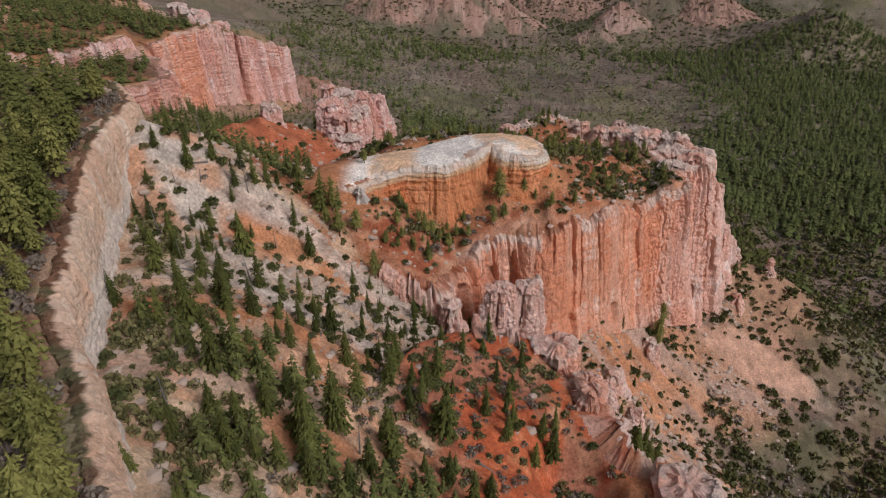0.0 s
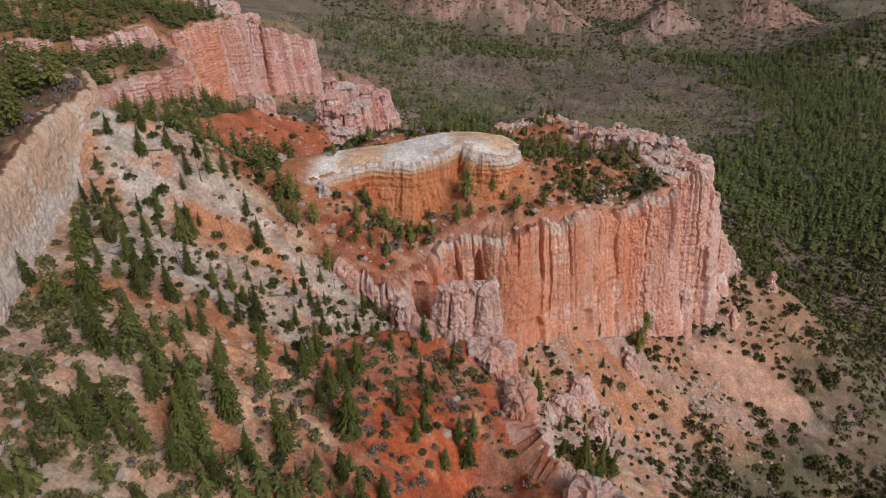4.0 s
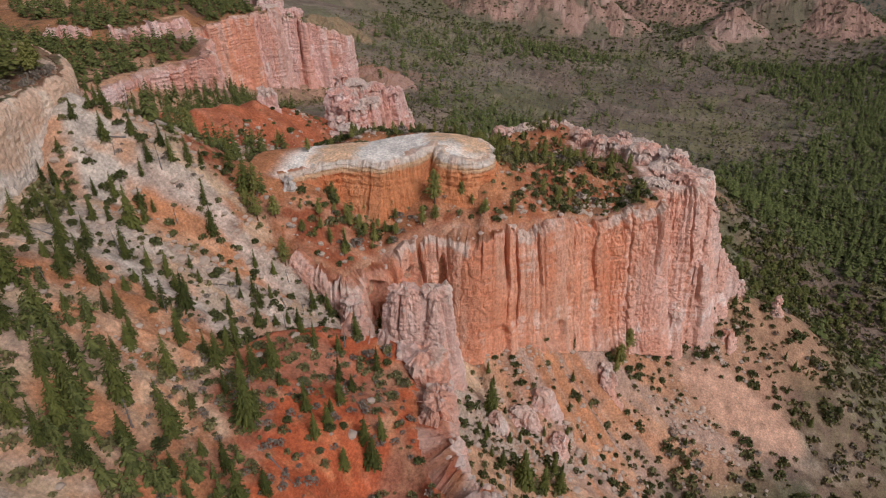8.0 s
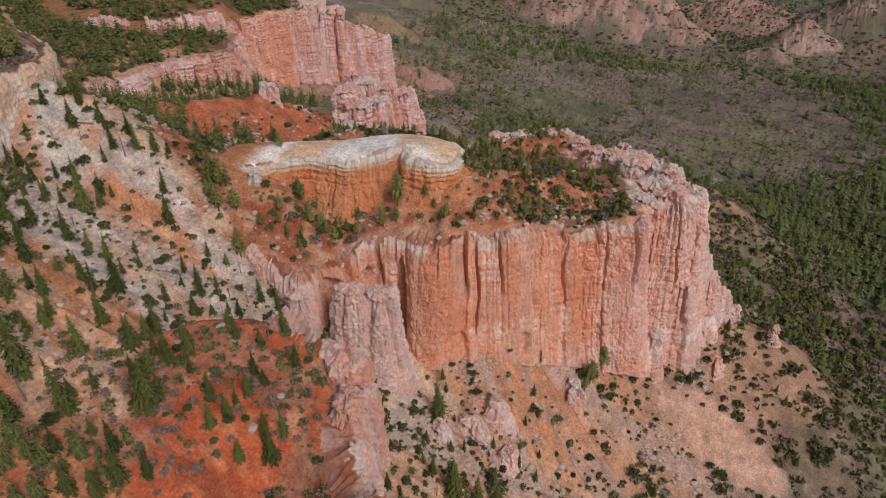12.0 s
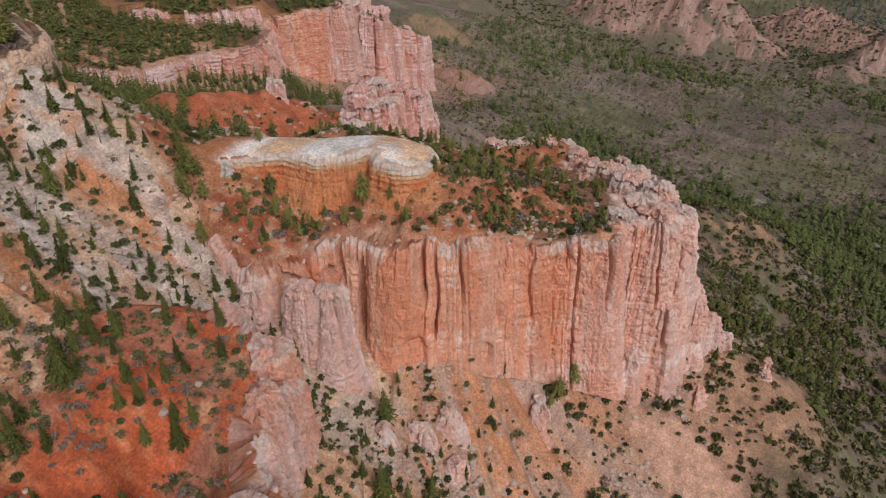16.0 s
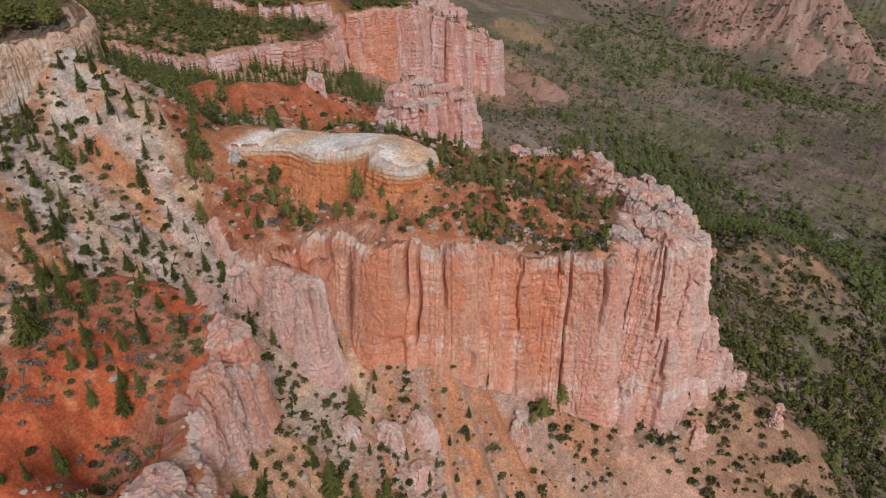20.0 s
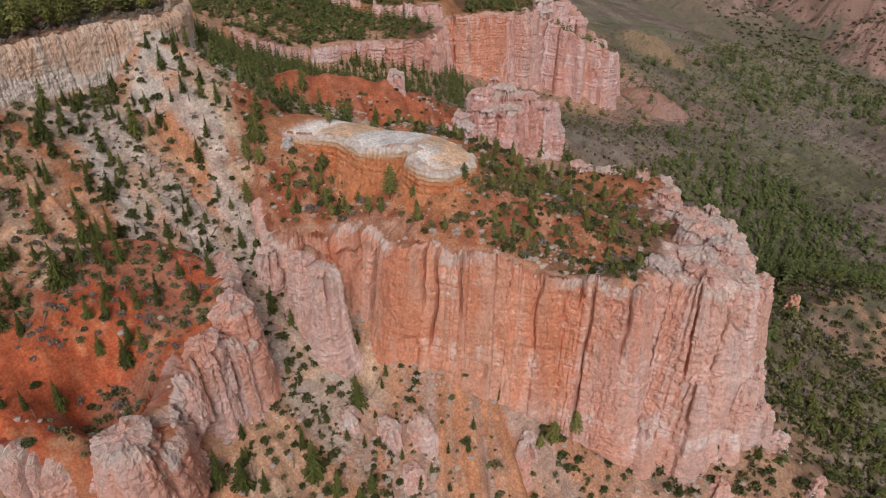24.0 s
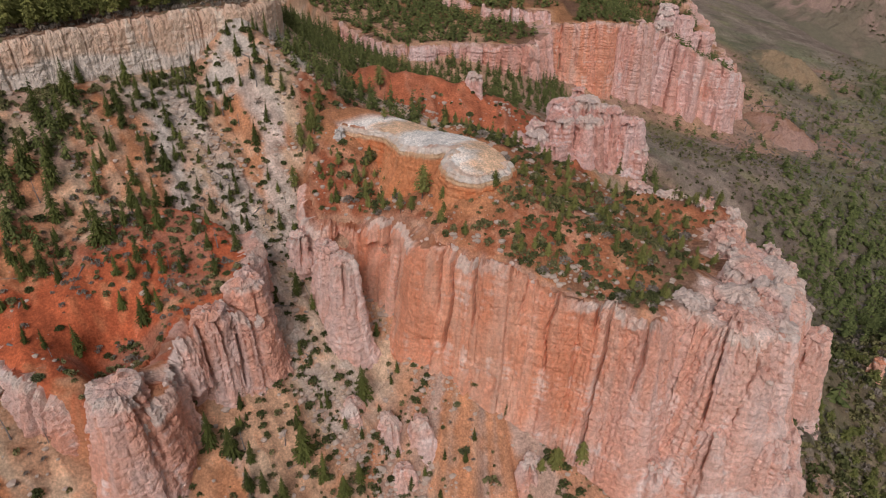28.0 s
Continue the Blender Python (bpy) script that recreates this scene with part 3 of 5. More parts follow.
# ---- mesh helpers ----
def mesh_of(name, verts, faces, material, colours=None, shade=True):
    me = bpy.data.meshes.new(name)
    verts, faces = np.asarray(verts, np.float32), np.asarray(faces, np.int32)
    k = faces.shape[1]
    me.vertices.add(len(verts))
    me.vertices.foreach_set("co", verts.ravel())
    me.loops.add(faces.size)
    me.loops.foreach_set("vertex_index", faces.ravel())
    me.polygons.add(len(faces))
    me.polygons.foreach_set("loop_start", np.arange(0, faces.size, k, dtype=np.int32))
    me.update(calc_edges=True)
    me.polygons.foreach_set("use_smooth", np.full(len(faces), shade))
    if colours is not None:
        layer = me.color_attributes.new("tint", "FLOAT_COLOR", "POINT")
        layer.data.foreach_set("color", np.concatenate([colours, np.ones((len(colours), 1))], 1).astype(np.float32).ravel())
    me.materials.append(material)
    return me


def grid_faces(rows, cols, wrap=False):
    i, j = np.meshgrid(np.arange(rows - 1), np.arange(cols if wrap else cols - 1), indexing="ij")
    jn = (j + 1) % cols
    return np.stack([i * cols + j, i * cols + jn, (i + 1) * cols + jn, (i + 1) * cols + j], -1).reshape(-1, 4)


def spread(lo, hi, step, reach_lo, reach_hi, growth):
    """Grid lines: even between lo and hi, ever wider beyond."""
    mid = list(np.arange(lo, hi, step))
    for end, sign, out in ((lo, -1, []), (mid[-1], 1, [])):
        s, p = step, end
        while (p > reach_lo) if sign < 0 else (p < reach_hi):
            s *= growth
            p += sign * s
            out.append(p)
        mid = out[::-1] + mid if sign < 0 else mid + out
    return np.array(mid)


# ---- ground ----
gx, gy = spread(-80, 132, 0.68, -2600, 2600, 1.032), spread(45, 258, 0.68, -500, 3600, 1.032)
GX, GY = np.meshgrid(gx, gy)
GZ = terrain(GX.ravel(), GY.ravel()).reshape(GX.shape)
tint = soil_colour(GX.ravel(), GY.ravel(), GZ.ravel())
ground = new("ground", mesh_of("ground", np.stack([GX.ravel(), GY.ravel(), GZ.ravel()], 1), grid_faces(*GX.shape), SOIL, tint))
tagged(ground, "orange, cream and red eroded soil slopes running down to a wooded valley", "ground", kind="structure")


def ground_at(x, y):
    """Height of the ground sheet, between its grid points."""
    x, y = np.atleast_1d(np.asarray(x, float)), np.atleast_1d(np.asarray(y, float))
    i = np.clip(np.searchsorted(gx, x) - 1, 0, len(gx) - 2)
    j = np.clip(np.searchsorted(gy, y) - 1, 0, len(gy) - 2)
    u, v = (x - gx[i]) / (gx[i + 1] - gx[i]), (y - gy[j]) / (gy[j + 1] - gy[j])
    return (GZ[j, i] * (1 - u) + GZ[j, i + 1] * u) * (1 - v) + (GZ[j + 1, i] * (1 - u) + GZ[j + 1, i + 1] * u) * v


# ---- cliffs ----
def pillars(s, total, v, bend, spacing, seed, closed):
    """Upright slabs of rock along a wall, with open joints between them: push, joint, tone, top."""
    rng = np.random.default_rng(int(seed * 10) + 1)
    pos = [0.0]
    while pos[-1] < total:
        pos.append(pos[-1] + spacing * rng.uniform(0.35, 1.9))
    pos = np.array(pos)
    pos = pos * (total / pos[-1])
    n = len(pos) - 1
    off, low, cut, bulge, tone = rng.uniform(-1, 1, n), rng.uniform(-1, 0.8, n), rng.uniform(0.25, 0.8, n), rng.uniform(0.1, 1, n), rng.uniform(-1, 1, n)
    deep, wide, reach = rng.uniform(0, 1.1, n + 1) ** 1.6, rng.uniform(0.16, 0.42, n + 1), 0.1 + rng.uniform(0, 0.95, n + 1) ** 1.7
    if closed:
        deep[n], wide[n], reach[n] = deep[0], wide[0], reach[0]
    sw = s + bend
    sw = sw % total if closed else np.clip(sw, 0, total - 1e-6)
    k = np.clip(np.searchsorted(pos, sw, side="right") - 1, 0, n - 1)
    u = (sw - pos[k]) / (pos[k + 1] - pos[k])
    push = 0.75 * off[k] + 0.55 * bulge[k] * (1 - (2 * u - 1) ** 4) + 0.8 * low[k] * smooth(-0.05, 0.05, v - cut[k] - 0.2 * (u - 0.5))
    joint = 0
    for e in (0, 1):
        d = sw - pos[k + e]
        joint = np.maximum(joint, deep[k + e] * np.exp(-(d / wide[k + e]) ** 2) * smooth(0.1, -0.1, v - reach[k + e]))
    return push - 0.45, joint, tone[k], off[k[0] if k.ndim > 1 else k]


def cliff(name, path, top, base, style, label, closed=False, step=0.7, batter=0.2, flute=2.0, width=8.0, ledge=0.5, cap=None, jag=1.0, seed=0.0, alcoves=(), rugged=1.0, slump=(99, 0), sink=3.0, foot_tone=None, earthy=0.35, blend=None, slabs=0.0, lip=9.0, calm=None, split=3.0, beds=0.14, rills=0.25, wash=0.3, layered=None):
    """A wall of fluted rock along a rim: columns, grooves, beds and a broken edge. top, base: heights along it, as functions of (x, y)."""
    p = spline(path, closed, 24)
    thin_cap = jag < 0.3
    if closed:
        p = np.vstack([p, p[:1]])
    seg = np.hypot(*np.diff(p, axis=0).T)
    s_all = np.concatenate([[0], np.cumsum(seg)])
    count = int(s_all[-1] / step)
    s = np.linspace(0, s_all[-1], count, endpoint=not closed)
    x, y = np.interp(s, s_all, p[:, 0]), np.interp(s, s_all, p[:, 1])
    ahead, back = s + 2.0, s - 2.0
    if closed:
        ahead, back = ahead % s_all[-1], back % s_all[-1]
    tx = np.interp(ahead, s_all, p[:, 0]) - np.interp(back, s_all, p[:, 0])
    ty = np.interp(ahead, s_all, p[:, 1]) - np.interp(back, s_all, p[:, 1])
    ln = np.hypot(tx, ty) + 1e-9
    nx, ny = ty / ln, -tx / ln
    area = np.sum(p[:-1, 0] * p[1:, 1] - p[1:, 0] * p[:-1, 1])
    if closed and area < 0:
        nx, ny = -nx, -ny
    zt = top(x - nx * 1.8 * (not closed), y - ny * 1.8 * (not closed))
    zb = base(x + nx * 3, y + ny * 3) - sink
    zb = np.minimum(zb, zt - 5.0)
    rows = int(np.clip((zt - zb).max() / step, 8, 110))
    v = np.linspace(0, 1, rows)[:, None]
    stack, lump = blocks(x / 3.2, y / 3.2, seed)[1], blocks(x / 1.3, y / 1.3, seed)[1]
    jagged = jag * (1.7 * (stack - 0.55) + 0.6 * (lump - 0.5))
    if slabs:
        jagged = jagged + jag * 0.8 * pillars(s[None], s_all[-1], v[:1], 0.0, slabs, seed, closed)[3]
    zt = zt + jagged
    z = zt + v * (zb - zt)
    X, Y = np.broadcast_to(x, z.shape), np.broadcast_to(y, z.shape)
    h = np.maximum(zt - z, 0)
    wob = fbm(X * 0.07, Y * 0.07, z * 0.03 + seed, 3)
    cx, cy = X + 1.6 * wob, Y - 1.6 * wob
    wander = 2.2 * flute * fbm(X * 0.045, Y * 0.045, seed + 12.0, 2) + 0.9 * flute * np.tanh(4 * vnoise(X * 0.11, Y * 0.11, z * 0.012 + seed + 15))
    c1 = vnoise(cx / width, cy / width, z * 0.010 + seed)
    c2 = vnoise(cx / width * 2.6 + 7, cy / width * 2.6, z * 0.022 + seed)
    c3 = vnoise(cx * 1.1 + 3, cy * 1.1, z * 0.06 + seed)
    deep = smooth(-0.1, 0.35, vnoise(X / width * 0.8, Y / width * 0.8, z * 0.03 + seed + 6))
    crack = np.exp(-(c1 / 0.07) ** 2) * (0.35 + 1.2 * deep) + 0.6 * np.exp(-(c2 / 0.1) ** 2) * deep
    small = fbm(X * 0.8, Y * 0.8, z * 0.3 + seed, 3)
    blocky = fbm(X * 0.45, Y * 0.45, z * 0.7 + seed, 3)
    push = flute * (1.5 * np.sqrt(np.minimum(np.abs(c1), 0.5)) - 0.6 + 0.75 * np.sqrt(np.minimum(np.abs(c2), 0.5)) - 0.3 - 0.8 * crack)
    gap1, lot1 = blocks(X / 2.6 + 0.3 * blocky, Y / 2.6, z / 4.5 + seed)
    gap2, lot2 = blocks(X / 0.95, Y / 0.95 + 0.3 * small, z / 1.3 + seed)
    rough = 0.9 * (lot1 - 0.5) - 0.55 * smooth(0.16, 0.0, gap1) + 0.42 * (lot2 - 0.5) - 0.22 * smooth(0.2, 0.0, gap2)
    slab_tone = np.zeros(z.shape)
    if slabs:
        out, joint, slab_tone, _ = pillars(np.broadcast_to(s, z.shape), s_all[-1], np.broadcast_to(v, z.shape), 1.1 * vnoise(X * 0.05, Y * 0.05, z * 0.09 + seed) + 0.25 * small, slabs, seed, closed)
        out = out if calm is None else out * calm(X, Y)
        push = 0.33 * push + flute * (1.0 * out - split * joint)
    if layered is not None:
        share = layered(X, Y)
        beds, ledge, rugged = beds + 0.2 * share, ledge + 0.2 * share, rugged + 0.45 * share
    push = push + rugged * rough + 0.25 * small + 0.35 * blocky
    push = push + rills * (ridged(X * 0.8, Y * 0.8, z * 0.05 + seed, 2) - 0.3) * smooth(-0.25, 0.25, vnoise(X * 0.07, Y * 0.07, z * 0.06 + seed + 21))
    push = push + beds * np.tanh(4 * vnoise(z * 1.7 + 0.7 * wob, seed + 4.0)) * smooth(-0.2, 0.3, vnoise(X * 0.12, Y * 0.12, z * 0.15 + seed + 31))
    push = push + 0.9 * min(jag, 1.0) * (lot2 - 0.5) * np.exp(-h / 2.5)
    bed = np.tanh(3 * vnoise(z * 0.33 + 0.8 * wob, seed + 2.0)) + 0.6 * np.tanh(3 * vnoise(z * 1.05 + 0.5 * wob, seed + 9.0))
    bed = bed * smooth(-0.15, 0.35, vnoise(X * 0.06, Y * 0.06, z * 0.09 + seed + 50))
    ease = 1 + 0.8 * np.maximum(v - 0.75, 0)
    push = push + slump[1] * np.maximum(h - slump[0], 0)
    push = push + wander * (not closed) + ledge * bed * (0.5 + 0.5 * deep) + batter * h * ease - 1.3 * np.exp(-h / 0.8)
    hollow = np.zeros(z.shape)
    for ax, ay, az, aw, ah, deep in alcoves:
        dd = np.hypot(X - ax + 0.4 * small, Y - ay + 0.4 * blocky) / aw
        dz = (z - az) / ah
        hollow = np.maximum(hollow, deep * smooth(1.0, 0.7, np.sqrt(dd ** 2 + np.where(dz > 0, dz, dz * 0.5) ** 2)))
    push = push - hollow
    PX, PY, PZ = X + nx * push, Y + ny * push, z + 0.25 * small
    col = strata_colour(PX, PY, PZ, style)
    if blend is not None:
        col = mix(col, strata_colour(PX, PY, PZ, blend[0]), blend[1](PX, PY))
    col = mix(col * (1 + 0.09 * slab_tone)[..., None], np.array(style[2]), 0.4 * smooth(0.3, 1.0, slab_tone))
    if cap is not None:
        for cap_col, depth in reversed(cap):
            f = smooth(depth * 1.15, depth * 0.75, h + (0.35 if thin_cap else 1.3) * (wob + 0.5 * c2) * min(depth * 0.5, 1.5))
            col = mix(col, np.array(cap_col), f * 0.85 * (1 if thin_cap else smooth(-0.35, 0.25, vnoise(X * 0.09, Y * 0.09, seed + 8))))
    run = fbm(X * 0.4, Y * 0.4, z * 0.02 + seed + 40, 3) + 0.4 * vnoise(X * 0.09, Y * 0.09, seed + 41)
    col = mix(col, np.array(style[2]) * 1.03, wash * smooth(0.0, 0.4, run) * (0.35 + 0.65 * np.exp(-h / 9)))
    col = mix(col, np.array(style[1]) * np.array((0.97, 0.86, 0.8)), 0.8 * wash * smooth(0.05, 0.45, -run))
    if foot_tone is not None:
        col = mix(col, np.array(foot_tone), 0.8 * smooth(0.45, 0.6, v + 0.35 * wob))
    # the top turns inwards and dips under the ground behind the edge
    lips = []
    if closed:
        mx, my = x.mean(), y.mean()
        for k in (0.93, 0.75, 0.55, 0.35, 0.15, 0.0):
            ax, ay = mx + (x - mx) * k, my + (y - my) * k
            heap = 1.8 * (blocks(ax / 1.9, ay / 1.9, seed)[1] - 0.45) * jag + 0.5 * fbm(ax * 0.8, ay * 0.8, seed, 2)
            if k == 0:
                heap = 0 * ax
            lips.append((ax, ay, PZ[0] * k ** 2 + PZ[0].mean() * (1 - k ** 2) + 0.7 * (1 - k) + heap * min(1.0, 2.5 * (1 - k))))
    else:
        for k, dz in ((0.5, 0.2), (1.2, 0.2), (2.6 if lip > 5 else 1.9, 0.0)):
            k = k * (1 + 0.5 * vnoise(x * 0.5, y * 0.5, seed + k))
            lips.append((PX[0] - nx * k, PY[0] - ny * k, PZ[0] + dz + 0.3 * vnoise(x, y, k) - jagged * np.minimum(k / 3, 1)))
        for k, dz in ((lip * 0.67, 0.25), (lip, 3.0)):
            lips.append((x - nx * k, y - ny * k, top(x - nx * k, y - ny * k) - dz))
    for a, b, c in lips:
        PX, PY, PZ = np.vstack([a, PX]), np.vstack([b, PY]), np.vstack([c, PZ])
        lip_col = strata_colour(a, b, c, style)
        if cap is not None:
            lip_col = mix(lip_col, np.array(cap[0][0]), 0.75 * smooth(-0.2, 0.35, vnoise(a * 0.09, b * 0.09, seed + 8)))
        if not closed:
            lip_col = mix(lip_col, soil_colour(a - nx * 6, b - ny * 6, c), np.clip(earthy + 0.6 * smooth(-0.2, 0.4, vnoise(a * 0.25, b * 0.25, seed + 3)), 0, 1))
        col = np.concatenate([lip_col[None], col])
    verts = np.stack([PX.ravel(), PY.ravel(), PZ.ravel()], 1)
    faces = grid_faces(PX.shape[0], PX.shape[1], closed)
    ob = new(name, mesh_of(name, verts, faces[:, ::-1], ROCK, col.reshape(-1, 3), shade=False))
    return tagged(ob, label, "cliff", kind="structure")


def tower(name, cx, cy, rx, ry, turn, ztop, style, label, batter=0.12, cap=None, seed=0.0, flute=1.2, width=4.0, sides=7, group="", tilt=(0, 0), step=0.6, rugged=0.6):
    """A free-standing rock tower or fin on the ground."""
    r = random.Random(int(seed * 10) + 5)
    a = radians(turn)
    pts = []
    for k in range(sides):
        w = 2 * math.pi * k / sides
        f = 1 + r.uniform(-0.14, 0.14)
        u, v = rx * math.cos(w) * f, ry * math.sin(w) * f
        pts.append((cx + u * math.cos(a) - v * math.sin(a), cy + u * math.sin(a) + v * math.cos(a)))
    ob = cliff(name, pts, lambda x, y: ztop + tilt[0] * (x - cx) + tilt[1] * (y - cy), lambda x, y: ground_at(x, y), style, label,
               True, step, batter, flute, width, 0.4, cap, 0.9, seed, rugged=rugged, slabs=width, split=4.2, beds=0.2, rills=0.15, wash=0.4)
    del ob["kind"]
    return tagged(ob, category="rock tower", group=group)


MESA_STONE = ((0.74, 0.53, 0.385), (0.70, 0.45, 0.31), (0.75, 0.60, 0.475))
HEAD_STONE = ((0.77, 0.42, 0.285), (0.75, 0.32, 0.185), (0.78, 0.54, 0.43))
PALE_STONE = ((0.77, 0.53, 0.45), (0.74, 0.43, 0.33), (0.79, 0.645, 0.58))
SLAB_STONE = ((0.64, 0.22, 0.09), (0.66, 0.275, 0.125), (0.66, 0.37, 0.21))
BACK_STONE = ((0.73, 0.48, 0.42), (0.71, 0.39, 0.31), (0.75, 0.60, 0.555))
RED_STONE = ((0.76, 0.52, 0.44), (0.72, 0.37, 0.26), (0.78, 0.62, 0.56))
CHALK = (0.67, 0.56, 0.48)
low = lowland
cliff("mesa_cliff", MESA_RIM, mesa_top, low, MESA_STONE, "cream and white limestone cliff along the edge of the wooded mesa", step=0.36, batter=0.02, flute=0.3, width=3.4, ledge=0.09, jag=0.6, seed=1.0, rugged=0.24, slabs=3.2, split=3.0, foot_tone=(0.78, 0.68, 0.585), earthy=0.9, lip=4.0, beds=0.1, rills=0.3)
cliff("headland_cliff", HEAD_RIM, head_top, low, HEAD_STONE, "tall fluted orange and pale pink limestone cliff with a broken rim", step=0.38, batter=0.16, flute=1.35, width=8.0, ledge=0.08, cap=[(CHALK, 2.2)], jag=1.5, seed=2.0, slabs=5.0, split=4.0, rills=0.16,
      alcoves=[(4, 144, 94.5, 3.5, 2.2, 4), (12, 153, 94.5, 4, 2.4, 4), (49, 168, 71, 5, 3.0, 2.2), (43, 162, 63, 3.0, 2.2, 3), (35, 158.5, 72, 4, 7, 1.3), (84, 203.5, 80, 1.8, 32, 5), (20, 156.5, 84, 1.6, 16, 5)], rugged=0.3,
      calm=lambda x, y: 0.35 + 0.15 * smooth(56, 70, x) + 0.5 * smooth(24, 14, x), layered=lambda x, y: smooth(58, 74, x + 5 * vnoise(x * 0.1, y * 0.1)), beds=0.04, wash=0.5, blend=(PALE_STONE, lambda x, y: np.maximum(smooth(60, 80, x + 10 * vnoise(x * 0.12, y * 0.12)), smooth(6, -2, x))))


def slab_base(x, y):
    return head_top(x, y)


cliff("amphitheatre_wall", SLAB_RIM[1:], slab_top, slab_base, SLAB_STONE, "orange-red amphitheatre wall below a white caprock", step=0.36, batter=0.15, flute=0.3, width=5.0, ledge=0.12,
      cap=[((0.74, 0.66, 0.58), 1.3), ((0.64, 0.46, 0.29), 2.7)], jag=0.15, seed=4.0, rugged=0.35, rills=0.4, beds=0.22, slump=(7.0, 0.45), sink=4.0)
cliff("red_bluff", RED_RIM, red_top, low, RED_STONE, "pink and red eroded bluff with a small natural arch", step=0.4, batter=0.11, flute=1.7, width=6.0, ledge=0.25, cap=[(CHALK, 3.0)], jag=1.8, seed=5.0, slabs=4.5,
      alcoves=[(33, 94, 79, 6.5, 5.5, 8), (37, 87, 93, 2.4, 2.6, 6), (29, 106, 90, 0.9, 12, 3), (31, 99, 90, 0.9, 12, 3)], rugged=0.75, beds=0.22, wash=0.5, split=4.5)
cliff("back_cliff", BACK_RIM, back_top, low, BACK_STONE, "far pink and orange limestone cliffs with vertical flutes", step=0.7, batter=0.1, flute=2.6, width=9.0, ledge=0.3, split=3.6, beds=0.3, rills=0.5, wash=0.45, blend=(HEAD_STONE, lambda x, y: 0.85 * smooth(327, 331, y) * smooth(368, 364, y) + 0.3 * smooth(-0.1, 0.4, vnoise(x * 0.05, y * 0.05))), cap=[((0.62, 0.40, 0.30), 1.5)], seed=6.3, jag=1.6, slabs=8.0, rugged=0.7)
cliff("upper_back_cliff", UPPER_RIM, upper_top, back_top, BACK_STONE, "short pink limestone cliff above the far cliffs", step=0.7, batter=0.1, flute=2.0, width=7.0, ledge=0.3, cap=[((0.66, 0.48, 0.40), 1.5)], seed=6.8, jag=1.5, slabs=6.0, rugged=0.6, split=3.6, rills=0.4, wash=0.45, earthy=0.7)
CAP = [(CHALK, 2.2)]
PIN = "free-standing pale pink limestone fin with a broken white top"
tower("pinnacle", 14.5, 136.2, 4.2, 3.4, 8, 101.5, PALE_STONE, PIN, 0.11, [(CHALK, 4.0)], 7.0, 0.8, 4.0, step=0.4, group="pinnacles beside the cliff", sides=9, rugged=0.7)
tower("pinnacle", 21.8, 137.8, 3.6, 3.8, -15, 101, PALE_STONE, PIN, 0.13, [(CHALK, 4.0)], 7.4, 0.8, 4.0, step=0.4, group="pinnacles beside the cliff", rugged=0.7)
tower("pinnacle", 2, 131.5, 2.8, 2.6, 0, 100, PALE_STONE, "short pale pink limestone pillar", 0.15, CAP, 7.8, 0.7, 3.0, step=0.4, group="pinnacles beside the cliff", rugged=0.7)
tower("red_fin", 25, 111, 4.5, 4.5, 10, 104, RED_STONE, "pink limestone fin rising from the red bluff", 0.1, CAP, 10.0, step=0.4)
tower("red_fin", 31, 101, 3.6, 4.5, 20, 102, RED_STONE, "pink limestone fin rising from the red bluff", 0.11, CAP, 10.6, step=0.4)
tower("red_fin", 44, 79, 5.5, 6.0, 20, 99, RED_STONE, "broad pink limestone fin at the bluff's foot", 0.15, CAP, 11.0, step=0.4)
for k, (cx, cy, rx, ry, zt) in enumerate(((97, 216, 4.5, 4.0, 90), (101, 216, 4.2, 3.6, 80), (105, 217, 4.0, 3.6, 72), (110, 220, 4.0, 3.2, 64), (116, 223, 3.6, 3.0, 56), (97, 207, 3.0, 3.5, 74), (91, 195.5, 2.2, 2.2, 60), (103, 226, 4, 4, 70))):
    tower("rock_spire", cx, cy, rx, ry, 20 * k, zt, PALE_STONE, "pale pink limestone spire stepping down from the headland", 0.2, None, 12.0 + k, 1.0, 3.0, group="spires at the headland's end", step=0.5)
for k, (cx, cy, rx, ry, zt) in enumerate(((-50, 220, 3.5, 3.5, 97), (-45, 222, 3, 3, 94), (-36, 228, 3.5, 3.5, 92), (-33, 236, 4, 4, 93), (-31, 247, 4, 4, 94), (-46, 227, 4, 4, 98), (-40, 233, 4, 5, 96), (-36, 242, 5, 5, 97), (-42, 246, 4, 4, 99), (-39, 255, 6, 6, 101), (-46, 262, 6, 6, 104), (-43, 271, 6, 6, 105), (-36, 268, 5, 6, 99), (-37, 279, 6, 6, 101), (-31, 286, 5, 5, 97), (-26, 290, 4, 4, 86), (-48, 270, 3, 3, 108))):
    tower("rock_tower", cx, cy, rx, ry, 30 * k, zt, BACK_STONE, "pinkish weathered limestone tower behind the red hill", 0.14, CAP, 20.0 + k, 1.3, 4.0, group="towers behind the red hill")
for k, (cx, cy, rx, ry, zt) in enumerate(((26, 239, 4, 3.5, 102), (33, 246, 5, 4, 101), (41, 252, 4.5, 4, 101), (47, 257, 4, 4, 98), (51, 259, 3, 3.5, 91), (68, 247, 3, 3, 98), (76, 248, 3, 3, 98), (86, 243, 3.5, 4, 92), (92, 247, 3.5, 4, 86))):
    tower("rock_tower", cx, cy, rx, ry, 25 * k, zt, PALE_STONE, "pale pink knobbly limestone outcrop on the headland", 0.15, CAP, 40.0 + k, 1.0, 3.0, group="outcrops on the headland")
